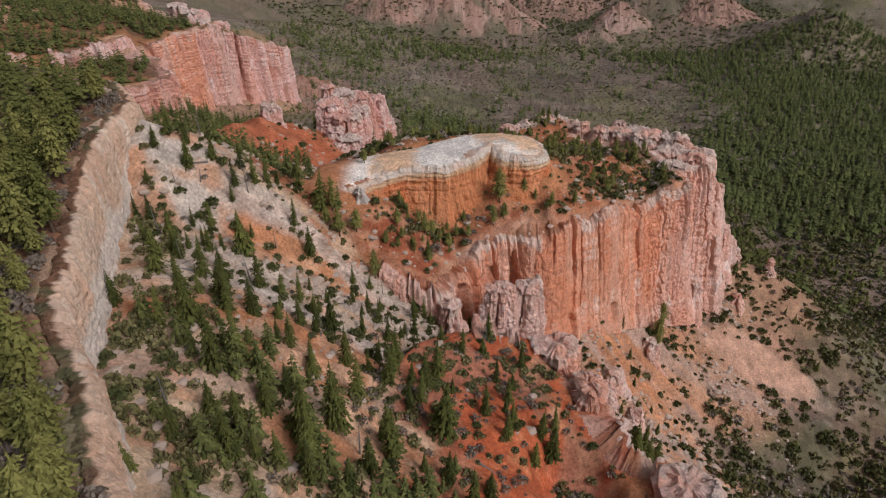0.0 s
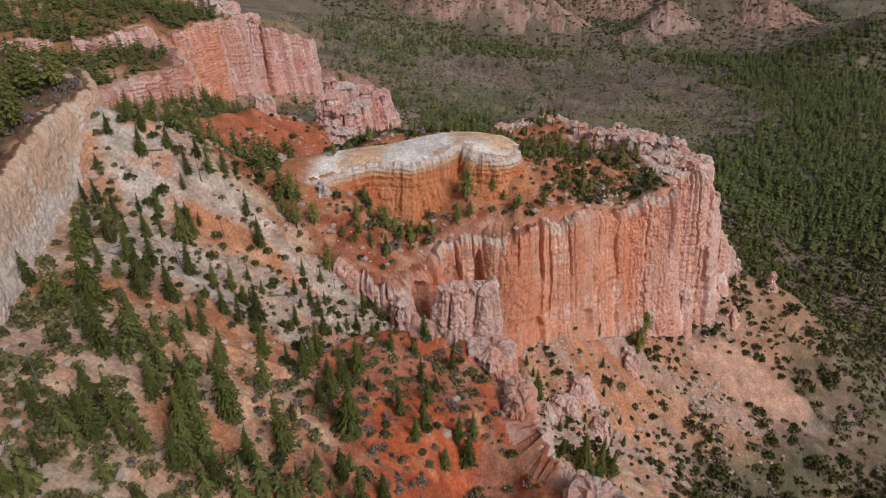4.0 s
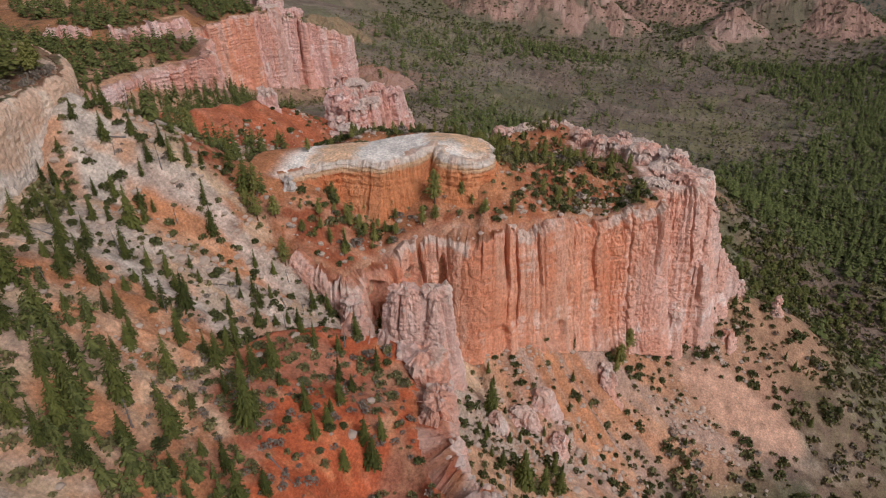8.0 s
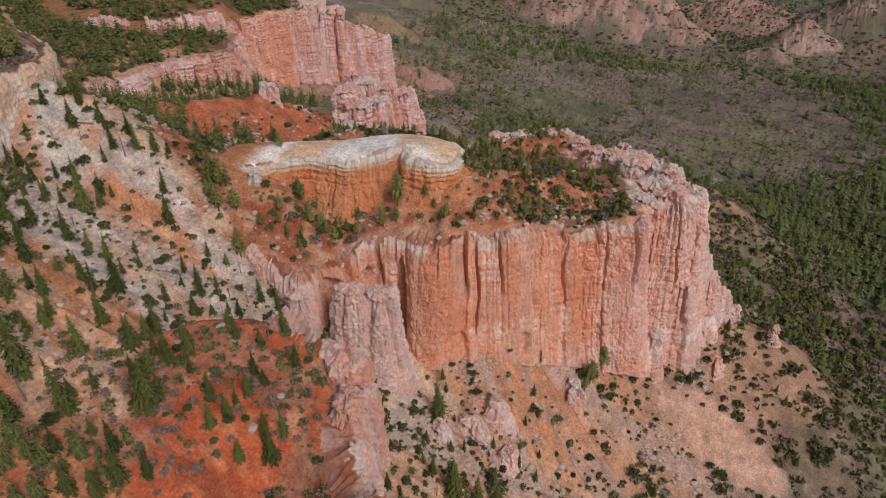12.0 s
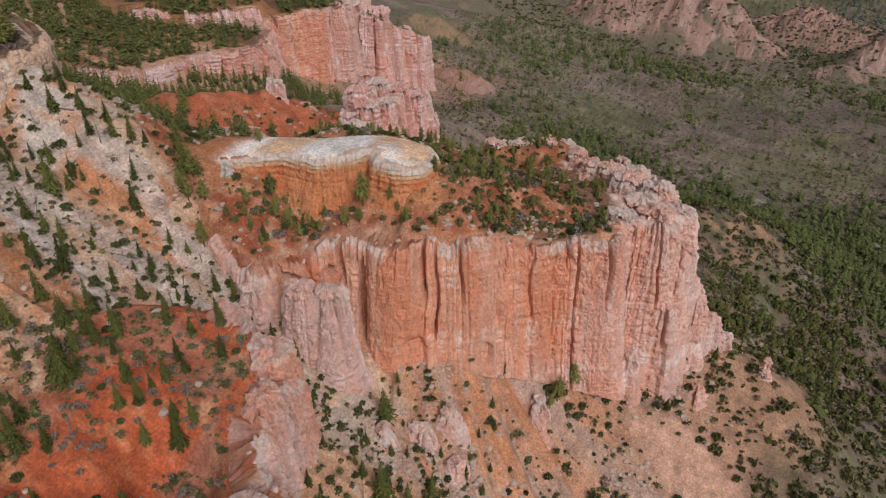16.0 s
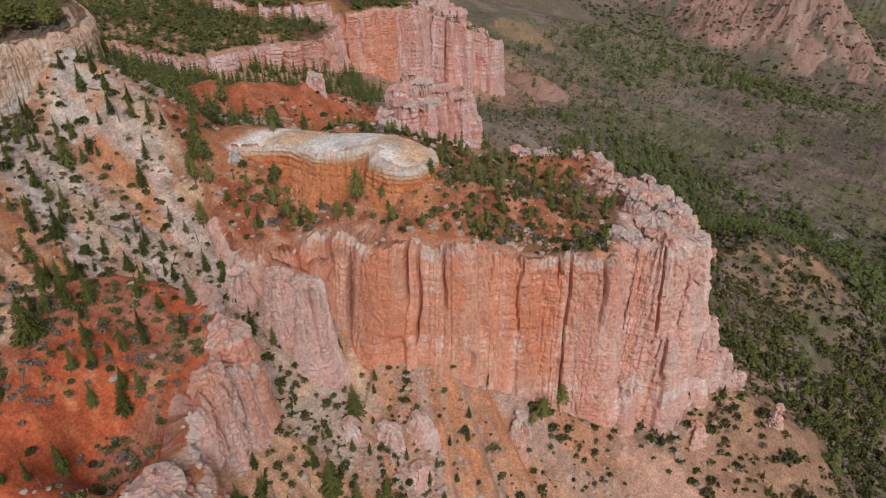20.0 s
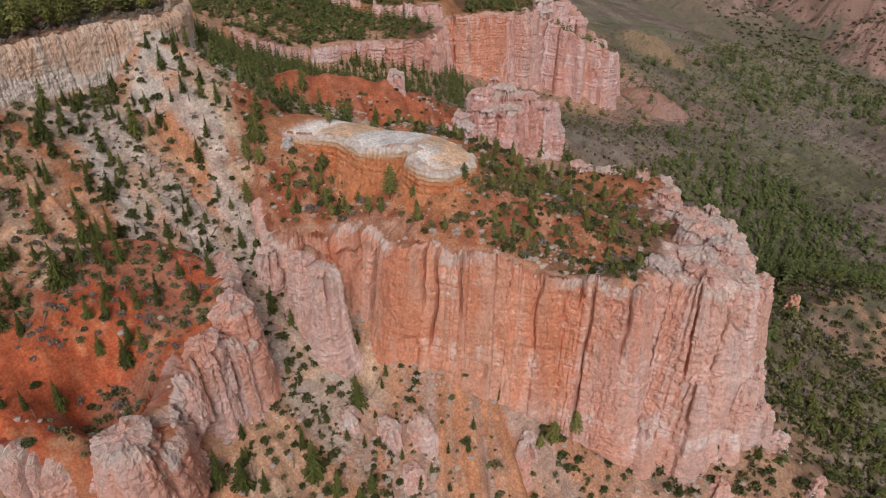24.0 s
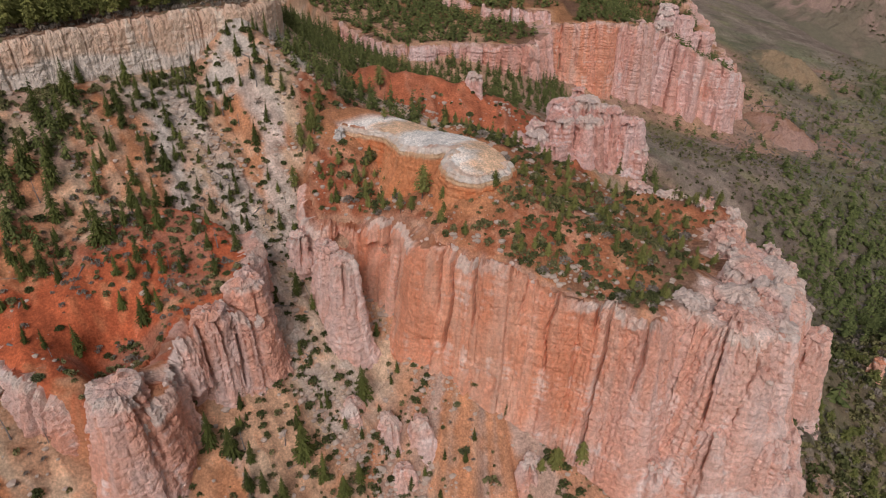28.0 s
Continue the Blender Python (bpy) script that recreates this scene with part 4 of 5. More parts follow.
for k, (cx, cy, rx, ry, zt) in enumerate(((-150, 452, 7, 7, 88), (-159, 440, 8, 8, 98), (-168, 436, 7, 7, 104), (-156, 424, 7, 6, 103), (-146, 412, 6, 6, 100), (-140, 398, 5, 6, 101), (-128, 440, 6, 6, 78), (-135, 460, 6, 6, 74))):
    tower("rock_tower", cx, cy, rx, ry, 30 * k, zt, BACK_STONE, "pinkish fluted tower stepping up behind the far cliff", 0.1, CAP, 60.0 + k, 1.6, 5.0, group="towers above the far cliff", step=0.8)
for k, (cx, cy, rx, ry, up) in enumerate(((46, 140, 3.5, 2.5, 4.5), (51, 147, 2.5, 2.2, 4), (57, 139, 2.5, 2, 3), (70, 172, 2.6, 2, 2.5), (40, 131, 2.5, 2, 3.5), (6, 117, 4.5, 3, 4), (60, 100, 3, 2.5, 4), (112, 204, 2, 2, 3))):
    tower("outcrop", cx, cy, rx, ry, 35 * k, float(ground_at(cx, cy)[0]) + up, RED_STONE, "low pinkish limestone outcrop in the talus", 0.35, CAP, 80.0 + k, 0.7, 2.5, group="outcrops in the talus", step=0.4)
for k, (cx, cy, rx, ry, zt) in enumerate(((79, 209, 5.0, 4.0, 100.5), (88, 215, 5.5, 5.0, 100.5), (94, 223, 4.0, 5.0, 98.5), (86, 229, 6.0, 5.5, 101.5), (77, 243, 5.0, 4.0, 98.5), (68, 241, 5.0, 4.5, 99.5), (76, 232, 6.0, 5.0, 101.5), (82, 221, 6.0, 5.0, 100.5), (61, 241, 4.0, 3.5, 100.0), (55, 247, 3.0, 3.5, 99.0), (70, 249, 2.6, 2.4, 99.5))):
    tower("rock_outcrop", cx, cy, rx, ry, 33 * k, zt + 1.0, PALE_STONE, "broken pale pink limestone knob at the headland's bare end", 0.2, CAP, 90.0 + k, 0.9, 3.4, group="knobs at the headland's end", step=0.45, rugged=0.8, tilt=(0.1 * math.sin(k), 0.1 * math.cos(k)))
tower("ridge_pillar", 131, 220, 1.8, 1.5, 0, 53.5, PALE_STONE, "small pale pillar on the tan ridge", 0.15, CAP, 58.0, 0.5, 2.0, step=0.35)
tower("rock_tower", 86.5, 302.8, 2.3, 3, 0, 50, HEAD_STONE, "small pink rock pillar on the scrub slope", 0.12, None, 55.0, 0.6, 2.5)
tower("rock_tower", -62, 227, 3.5, 3.0, 0, 115.5, BACK_STONE, "small capped red rock on the red hill", 0.15, CAP, 56.0, 0.6, 2.5)
tower("white_knob", -22, 154.5, 1.8, 1.6, 0, 119, ((0.6, 0.55, 0.5), (0.58, 0.5, 0.44), (0.62, 0.57, 0.52)), "small white limestone knob on the orange slope", 0.3, None, 57.0, 0.3, 2.0, step=0.35)


# ---- far badlands ----
def hill_rise(x, y, cx, cy, rx, ry, rise, seed):
    """Height of a gullied hill over the ground, its gullies, and the distance from its middle as a share of its reach."""
    u, v = (x - cx) / rx, (y - cy) / ry
    d = np.hypot(u, v) + 0.12 * fbm(x * 0.03, y * 0.03, seed)
    gully = 0.35 * ridged(np.arctan2(v, u) * (1.6 + rx * 0.02) + 1.1 * fbm(x * 0.03, y * 0.03, seed + 1), d * 2.5, seed, 4) + 0.65 * ridged(x * 0.04, y * 0.04, seed, 5)
    dome = np.clip(1 - d, 0, 1) ** 1.05
    return rise * dome * (0.8 + 0.3 * gully) + 4 * np.minimum(dome * 2, 1) * ridged(x * 0.11, y * 0.09, seed + 3, 4) - 2, gully, d


def hill_height(x, y, z):
    """The ground's height with the far hills on it."""
    out = z
    for cx, cy, rx, ry, rise, _, seed in HILLS:
        out = np.maximum(out, z + hill_rise(x, y, cx, cy, rx, ry, rise, float(seed))[0])
    return out


def badland(cx, cy, rx, ry, rise, tones, seed):
    """A gullied bare hill that stands on the valley floor."""
    u, v = np.meshgrid(np.linspace(-1, 1, 150), np.linspace(-1, 1, 120))
    x, y = cx + u * rx, cy + v * ry
    up, gully, d = hill_rise(x, y, cx, cy, rx, ry, rise, seed)
    z = ground_at(x.ravel(), y.ravel()).reshape(x.shape) + up
    n = fbm(x * 0.05, y * 0.05, seed + 2) + 0.5 * gully
    col = mix(np.broadcast_to(np.array(tones[0]), x.shape + (3,)), np.array(tones[1]), smooth(-0.3, 0.4, n))
    col = mix(col, np.array((0.14, 0.125, 0.08)), 0.8 * smooth(0.15, 0.5, fbm(x * 0.06, y * 0.06, seed + 5, 5) + 0.4 * (d - 0.5) - 0.2 * gully))
    col = mix(col, np.array((0.175, 0.15, 0.1)), smooth(0.75, 0.95, d + 0.25 * fbm(x * 0.05, y * 0.05, seed + 6)))
    ob = new("badland_hill", mesh_of("badland_hill", np.stack([x.ravel(), y.ravel(), z.ravel()], 1), grid_faces(*x.shape), ROCK, col.reshape(-1, 3), shade=False))
    tagged(ob, "bare gullied pink and cream badland hill beyond the valley", "hill", kind="structure")


PALE = ((0.47, 0.32, 0.26), (0.38, 0.235, 0.18))
PINKISH, YELLOWISH, DUSKY = ((0.44, 0.27, 0.21), (0.32, 0.2, 0.15)), ((0.34, 0.235, 0.14), (0.25, 0.19, 0.115)), ((0.34, 0.23, 0.18), (0.2, 0.16, 0.11))
HILLS = ((12, 880, 105, 90, 86, PALE, 71), (80, 846, 52, 40, 32, PALE, 72), (-60, 848, 70, 60, 46, PINKISH, 73), (-150, 930, 120, 100, 80, PINKISH, 75), (150, 930, 90, 70, 36, PINKISH, 79), (222, 838, 44, 34, 19, PALE, 74), (178, 800, 36, 26, 16, DUSKY, 81), (270, 905, 90, 60, 30, DUSKY, 82), (350, 860, 70, 50, 22, PINKISH, 83),
         (-172, 590, 45, 30, 15, YELLOWISH, 77), (-95, 485, 34, 22, 10, (PINKISH[0], (0.36, 0.2, 0.13)), 78), (-260, 800, 120, 90, 60, DUSKY, 80))
for cx, cy, rx, ry, rise, tones, seed in HILLS:
    badland(cx, cy, rx, ry, rise, tones, float(seed))


# ---- trees ----
def leaf_fans(rnd, levels, around, pieces, height, spread_at, droop, low_end):
    """Triangles of a conifer's crown: tiers of drooping sprays, each of a few blades."""
    verts, faces = [], []
    for i in range(levels):
        f = i / (levels - 1)
        z = height * (low_end + (0.97 - low_end) * f)
        reach = spread_at(f)
        for j in range(around):
            if rnd.random() < 0.12:
                continue
            a = 2 * math.pi * (j + rnd.random() * 0.8 + 0.5 * (i % 2)) / around
            r = reach * rnd.uniform(0.45, 1.25)
            zz = z + rnd.uniform(-0.4, 0.4) * height / levels
            for k in range(pieces):
                g0, g1 = k / pieces * 0.85, (k + 1.25) / pieces
                side = rnd.uniform(-0.32, 0.32)
                half = r * (0.13 if pieces > 3 else 0.27 if pieces > 1 else 0.36) * (1.15 - 0.6 * g0) + 0.05
                ca, sa = math.cos(a + side), math.sin(a + side)
                x0, y0, x1, y1 = r * g0 * ca, r * g0 * sa, r * g1 * ca, r * g1 * sa
                z0, z1 = zz - droop * r * g0 ** 1.5, zz - droop * r * g1 ** 1.5
                b = len(verts)
                lift = rnd.uniform(0.05, 0.2) * r
                xm, ym = (x0 + x1) / 2, (y0 + y1) / 2
                verts += [(x0, y0, z0 + lift), (xm - sa * half, ym + ca * half, (z0 + z1) / 2 - lift), (x1, y1, z1), (xm + sa * half, ym - ca * half, (z0 + z1) / 2 - lift)]
                faces.append((b, b + 1, b + 2, b + 3))
    verts += [(0.1, 0, height * 0.9), (-0.05, 0.1, height * 0.9), (0, 0, height * 1.03), (-0.05, -0.1, height * 0.9)]
    b = len(verts) - 4
    faces.append((b, b + 1, b + 2, b + 3))
    return np.array(verts), np.array(faces)


def stem(height, radius, sides=6, bend=0.0):
    verts, rings = [], 6
    for i in range(rings):
        f = i / (rings - 1)
        for k in range(sides):
            w = 2 * math.pi * k / sides
            r = radius * (1 - 0.93 * f) * (1.5 if i == 0 else 1)
            verts.append((r * math.cos(w) + bend * math.sin(f * 3), r * math.sin(w), -0.6 + f * (height + 0.6)))
    return np.array(verts), grid_faces(rings, sides, True)


def fir_shape(f):
    return 2.05 * (1 - f) ** 0.85 * (0.75 + 0.25 * min(1, f * 6)) + 0.06


def pine_shape(f):
    return 2.3 * (1 - f) ** 0.6 * (0.45 + 0.55 * min(1, f * 3)) + 0.1


rnd = random.Random(11)
KINDS = []
for k in range(7):
    pine = k >= 4
    hgt = (9.0, 10.5, 8.0, 11.5, 9.0, 7.5, 8.2)[k]
    v, f = leaf_fans(rnd, 15 if pine else 23, 10, 5, hgt, pine_shape if pine else fir_shape, 0.15 if pine else 0.45, 0.22 if pine else 0.08)
    KINDS.append((hgt, mesh_of("crown", v, f, PINE if pine else FIR, shade=False), mesh_of("trunk", *stem(hgt, 0.16), BARK)))

# scattering: candidates on a jittered lattice, kept by a density
def scatter(x0, x1, y0, y1, step, density, seed):
    rng = np.random.default_rng(seed)
    X, Y = np.meshgrid(np.arange(x0, x1, step), np.arange(y0, y1, step))
    X, Y = X.ravel() + rng.uniform(-0.5, 0.5, X.size) * step, Y.ravel() + rng.uniform(-0.5, 0.5, Y.size) * step
    z = ground_at(X, Y)
    steep = np.hypot(ground_at(X + 1.2, Y) - ground_at(X - 1.2, Y), ground_at(X, Y + 1.2) - ground_at(X, Y - 1.2)) / 2.4
    keep = (rng.random(X.size) < density(X, Y, z)) & (steep < 1.25)
    size = rng.uniform(0.55, 1.15, X.size)
    return X[keep], Y[keep], z[keep], size[keep]


def slope_density(x, y, z):
    clump = smooth(-0.1, 0.35, fbm(x * 0.045, y * 0.045, 31.0) + 0.15)
    d = 0.7 * clump * smooth(25, -10, x) + 0.1
    return d * (inside_depth(x, y, MESA) < -3) * (inside_depth(x, y, SLAB) < -1)


def place_trees(x, y, z, size, label, group, name="fir_tree"):
    r = random.Random(len(x))
    for px, py, pz, sz in zip(x, y, z, size):
        hgt, crown, trunk = r.choice(KINDS[4:] if name == "pine_tree" else KINDS[:4])
        sz = sz / hgt
        root = new(name)
        root.matrix_world = pose(px, py, pz, r.uniform(-3, 3), r.uniform(-3, 3), r.uniform(0, 360)) @ Matrix.Diagonal((sz * r.uniform(0.85, 1.1), sz * r.uniform(0.85, 1.1), sz, 1))
        for nm, me in (("crown", crown), ("trunk", trunk)):
            ob = new(nm, me)
            ob.parent = root
        tagged(root, label, "tree", group)


def stuff(name, template, x, y, z, size, material, label, category, seed, squash=1.0):
    """Many alike plants or stones joined into one object."""
    tv, tf = template
    rng = np.random.default_rng(seed)
    n = len(x)
    a = rng.uniform(0, 2 * math.pi, n)
    c, s = np.cos(a) * size, np.sin(a) * size
    wide = rng.uniform(0.8, 1.2, n)
    V = np.empty((n, len(tv), 3), np.float32)
    V[:, :, 0] = x[:, None] + wide[:, None] * (c[:, None] * tv[None, :, 0] - s[:, None] * tv[None, :, 1])
    V[:, :, 1] = y[:, None] + wide[:, None] * (s[:, None] * tv[None, :, 0] + c[:, None] * tv[None, :, 1])
    V[:, :, 2] = z[:, None] + size[:, None] * squash * tv[None, :, 2]
    F = tf[None] + (np.arange(n) * len(tv))[:, None, None]
    ob = new(name, mesh_of(name, V.reshape(-1, 3), F.reshape(-1, tf.shape[1]), material, shade=False))
    return tagged(ob, label, category, kind="stuff")


def fan_at(x, y):
    """1 on the bare pink fan below the headland's end."""
    return smooth(1.15, 0.85, np.hypot(((x - 116) * 0.95 - (y - 184) * 0.3) / 24, ((y - 184) * 0.95 + (x - 116) * 0.3) / 9))


def open_slope(x, y):
    """1 where scrub and stones may lie: not on the caprock, the mesa, the bare fan, the bare dome or the headland's bare end."""
    bare_end = (inside_depth(x, y, HEAD) > 0) & (x - 74 + 0.35 * (y - 215) > -2) & (x > 50)
    return (inside_depth(x, y, SLAB) < -1) * (inside_depth(x, y, MESA) < -1) * (1 - 0.95 * fan_at(x, y)) * ~bare_end * (1 - 0.9 * smooth(1.1, 0.8, np.minimum(np.hypot((x + 9) / 10, (y - 77) / 6), np.hypot((x + 19) / 9, (y - 68) / 5.5))))


# trees that stand out: x, y, height
UPPER_FIRS = [(-64, 145, 9), (-63, 119, 5.9), (-62, 125, 4), (-62, 132, 5.4), (-56, 133, 8.1), (-53, 86, 7.4), (-51, 98, 9.7), (-47, 131, 5.3), (-47, 96, 6.4), (-47, 135, 7.6), (-47, 141, 6.6), (-44, 100, 9), (-44, 139, 8.1), (-44, 81, 8.1), (-42, 104, 7.3), (-42, 117, 11.4), (-42, 143, 7.9), (-40, 83, 14), (-39, 94, 9.4), (-37, 91, 8.2), (-36, 106, 9.1), (-35, 49, 5.2), (-35, 135, 7.8), (-34, 74, 12.8), (-34, 94, 8.6)]
SLOPE_FIRS = [(-34, 58, 7.5), (-32, 79, 12.2), (-32, 84, 4.1), (-32, 65, 6.6), (-31, 130, 8.5), (-31, 101, 3.6), (-31, 148, 12.2), (-29, 51, 6.3), (-28, 64, 9.2), (-27, 58, 10.4), (-27, 99, 7.5), (-26, 70, 7.9), (-25, 60, 6.2), (-24, 98, 7.6), (-24, 75, 7.5), (-22, 102, 9), (-22, 81, 5.6), (-22, 60, 8), (-21, 69, 11.8), (-19, 64, 12.6), (-18, 93, 9.9), (-18, 132, 4.6), (-18, 59, 9.2), (-17, 109, 6.2), (-17, 74, 13.3)]
LOWER_FIRS = [(-15, 84, 10.1), (-14, 94, 6), (-13, 60, 7.1), (-12, 111, 6.4), (-11, 66, 8.5), (-10, 76, 5.5), (-10, 91, 8.9), (-9, 97, 10), (-9, 80, 5.4), (-8, 73, 13.6), (-7, 129, 7.9), (-6, 92, 5.7), (-6, 86, 6.5), (-4, 88, 7.9), (-4, 66, 6.4), (-3, 72, 4.3), (-3, 92, 9.6), (-1, 96, 9.7), (0, 82, 12.2), (0, 85, 5.7), (1, 72, 8.1), (1, 62, 7.8), (4, 104, 7.2), (5, 68, 10.1), (8, 71, 6.4)]
GULLY_FIRS = [(8, 89, 7.9), (10, 113, 8.2), (11, 127, 10.1), (12, 91, 4.5), (13, 94, 7.2), (13, 87, 6.1), (14, 98, 4.6), (17, 83, 6.1), (19, 89, 7.2), (21, 87, 8.7), (22, 91, 7.5), (23, 72, 8.8), (25, 66, 6.2), (38, 136, 13.4), (40, 91, 8.9), (41, 102, 4.7), (43, 94, 11.8), (46, 98, 10.8), (49, 102, 8.4), (49, 115, 13.2), (54, 100, 8.6), (54, 118, 10.7), (55, 103, 7.2), (56, 127, 9.5), (57, 107, 8.9), (58, 122, 8.7)]
HEADLAND_PINES = [(-26, 143, 9.5), (-17, 137, 9.4), (77, 184, 9.6), (74, 177, 9.8), (73, 173, 6.6), (-37, 153, 10.6), (-28, 148, 10.6), (-22, 145, 7.2), (16, 165, 10.9), (23, 168, 6), (-67, 155, 7), (-71, 189, 11.1), (-29, 144, 5.9), (-5, 153, 7.4), (-12, 150, 6.1), (14, 159, 7.4), (-1, 154, 4.9), (-54, 198, 7.2), (-22, 170, 4.8), (-49, 207, 7.4), (49, 177, 6.3), (50, 188, 5.1), (68, 199, 4.6), (59, 200, 5.2), (64, 205, 8), (35, 195, 6.4), (43, 198, 6.4), (42, 232, 7.5), (49, 231, 6), (41, 190, 5.1), (31, 180, 6.1), (56, 193, 5.2), (57, 202, 5.2), (46, 194, 5.1)]


def clear_of(x, y, known, gap):
    keep = np.ones(len(x), bool)
    for kx, ky, _ in known:
        keep &= np.hypot(x - kx, y - ky) > gap
    return keep


STANDING = UPPER_FIRS + SLOPE_FIRS + LOWER_FIRS + GULLY_FIRS + HEADLAND_PINES
for trees, label, group in ((UPPER_FIRS, "tall green fir tree on the slope under the mesa cliff", "firs under the mesa"), (SLOPE_FIRS, "green fir tree on the banded slope", "firs on the slope"),
                            (LOWER_FIRS, "green fir tree on the lower slope", "firs on the slope"), (GULLY_FIRS, "green fir tree at the foot of the red bluff", "firs in the gully"),
                            (HEADLAND_PINES, "green pine on the orange headland", "pines on the headland")):
    tx, ty, th = (np.array(c, float) for c in zip(*trees))
    place_trees(tx, ty, ground_at(tx, ty), th, label, group, "pine_tree" if trees is HEADLAND_PINES else "fir_tree")
x, y, z, size = scatter(-62, 45, 40, 150, 4.0, slope_density, 1)
keep = clear_of(x, y, STANDING, 2.6)
some = np.random.default_rng(6).permutation(np.flatnonzero(keep))
others = (c[some[130::2]] for c in (x, y, z, size))
x, y, z, size = (c[some[:85]] for c in (x, y, z, size))
place_trees(x, y, z, size * 6.5, "small green fir on the slope below the mesa", "firs on the slope")
x, y, z, size = scatter(-20, 95, 125, 260, 3.2, lambda x, y, z: (inside_depth(x, y, HEAD) > 5) * open_slope(x, y) * (inside_depth(x, y, SLAB) < -2) * (0.25 + 0.4 * smooth(0, 0.4, fbm(x * 0.08, y * 0.08, 14.0)) * (x > 25) + 0.5 * (x > -12) * (x < 28) * (y < 163)), 2)
keep = clear_of(x, y, STANDING, 2.2)
some = np.random.default_rng(7).permutation(np.flatnonzero(keep))[:175]
x, y, z, size = x[some], y[some], z[some], size[some]
place_trees(x, y, z, size * 5.0, "small green pine on the orange headland", "pines on the headland", "pine_tree")
# firs at the foot of the great cliff and on the talus
x, y, z, size = scatter(35, 140, 95, 235, 5.5, lambda x, y, z: (inside_depth(x, y, HEAD) < -5) * (inside_depth(x, y, RED) < -4) * open_slope(x, y) * (0.7 * smooth(0.05, 0.3, fbm(x * 0.05, y * 0.05, 99.0)) + 0.2 * (x < 62)), 31)
some = np.random.default_rng(8).permutation(len(x))[:95]
place_trees(x[some], y[some], z[some], size[some] * 5.0, "small dark fir on the talus below the cliff", "firs on the talus")

x, y, z, size = scatter(-86, -24, 18, 165, 3.6, lambda x, y, z: np.where(inside_depth(x, y, MESA) > 1.2, 0.9, 0.0), 33)
off_path = np.ones(len(x), bool)
for px, py in FOOTPATH:
    off_path &= np.hypot(x - px, y - py) > 2.6
x, y, z, size = (c[off_path] for c in (x, y, z, size))
order = np.argsort(-(x + 0.02 * y) + np.random.default_rng(5).uniform(0, 12, len(x)))
near, rest = order[:190], order[190:]
place_trees(x[near], y[near], z[near], size[near] * 11.0, "yellow-green pine on the mesa top", "pines on the mesa", "pine_tree")
edge = (x[rest], y[rest], z[rest], size[rest])

far_fir = leaf_fans(random.Random(3), 8, 5, 1, 8.0, lambda f: fir_shape(f) * 1.15, 0.3, 0.05)
dot_fir = leaf_fans(random.Random(6), 5, 4, 1, 8.0, lambda f: fir_shape(f) * 1.35, 0.3, 0.05)
mid_fir = leaf_fans(random.Random(4), 12, 7, 2, 9.5, fir_shape, 0.4, 0.06)
far_pine = leaf_fans(random.Random(15), 8, 6, 1, 8.0, lambda f: pine_shape(f) * 1.15, 0.1, 0.15)
round_pine = leaf_fans(random.Random(16), 9, 8, 2, 7.0, lambda f: 2.9 * (1 - f) ** 0.5 * (0.6 + 0.4 * min(1, f * 3)), 0.1, 0.12)
mid_pine = leaf_fans(random.Random(5), 10, 7, 2, 8.5, lambda f: pine_shape(f) * 1.1, 0.1, 0.2)
x, y, z, size = scatter(-190, -24, -20, 240, 3.9, lambda x, y, z: np.where((inside_depth(x, y, MESA) > 2.5) & ((x < -85) | (y < 20)), 0.7, 0.0), 3)
x, y, z, size = (np.concatenate(c) for c in zip((x, y, z, size), edge))
stuff("mesa_woods", mid_pine, x, y, z, size * 1.1, PINE_STUFF, "dense green pine woods on the mesa top", "woods", 5)
x, y, z, size = scatter(-230, -10, 150, 330, 4.2, lambda x, y, z: (inside_depth(x, y, MESA) < -2) * (inside_depth(x, y, HEAD) < 12) * (inside_depth(x, y, BACK) < -3) * (np.maximum(0.75 * smooth(-48, -75, x + 0.35 * (y - 190)), 0.8 * smooth(9, 5, np.abs(x + 52 - 0.1 * (y - 165))) * smooth(148, 154, y) * smooth(200, 190, y)) + 0.12) * (crest(x, y, RED_HILL, 0.62) < z - 1.5), 4)
gully = (x, y, z, size)
x, y, z, size = others
lower = scatter(-46, 4, 36, 88, 2.5, lambda x, y, z: open_slope(x, y) * (inside_depth(x, y, MESA) < -4) * np.where(y < 61, 0.85, 0.5) * smooth(-0.1, 0.25, fbm(x * 0.06, y * 0.06, 66.0)), 48)
x, y, z, size = (np.concatenate(c) for c in zip((x, y, z, size), lower))
keep = clear_of(x, y, STANDING, 2.0)
stuff("slope_woods", mid_fir, x[keep], y[keep], z[keep], size[keep] * 0.85, FIR_STUFF, "dark green firs crowding the slope below the mesa", "woods", 49)
x, y, z, size = gully
stuff("gully_woods", mid_fir, x, y, z, size, FIR_STUFF, "dark green firs crowding the gully behind the mesa", "woods", 6)
x, y, z, size = scatter(-330, -115, 200, 560, 4.2, lambda x, y, z: np.where(inside_depth(x, y, BACK) > 4, 0.62 + 0.38 * smooth(-0.3, 0.2, fbm(x * 0.03, y * 0.03, 57.0)), 0.0) * np.where(inside_depth(x, y, UPPER) > -4, (inside_depth(x, y, UPPER) > 5) * 0.8, 1.0), 7)
stuff("back_woods", far_fir, x, y, z, size * 1.15, FIR_STUFF, "pines on the plateau above the far cliffs", "woods", 8)


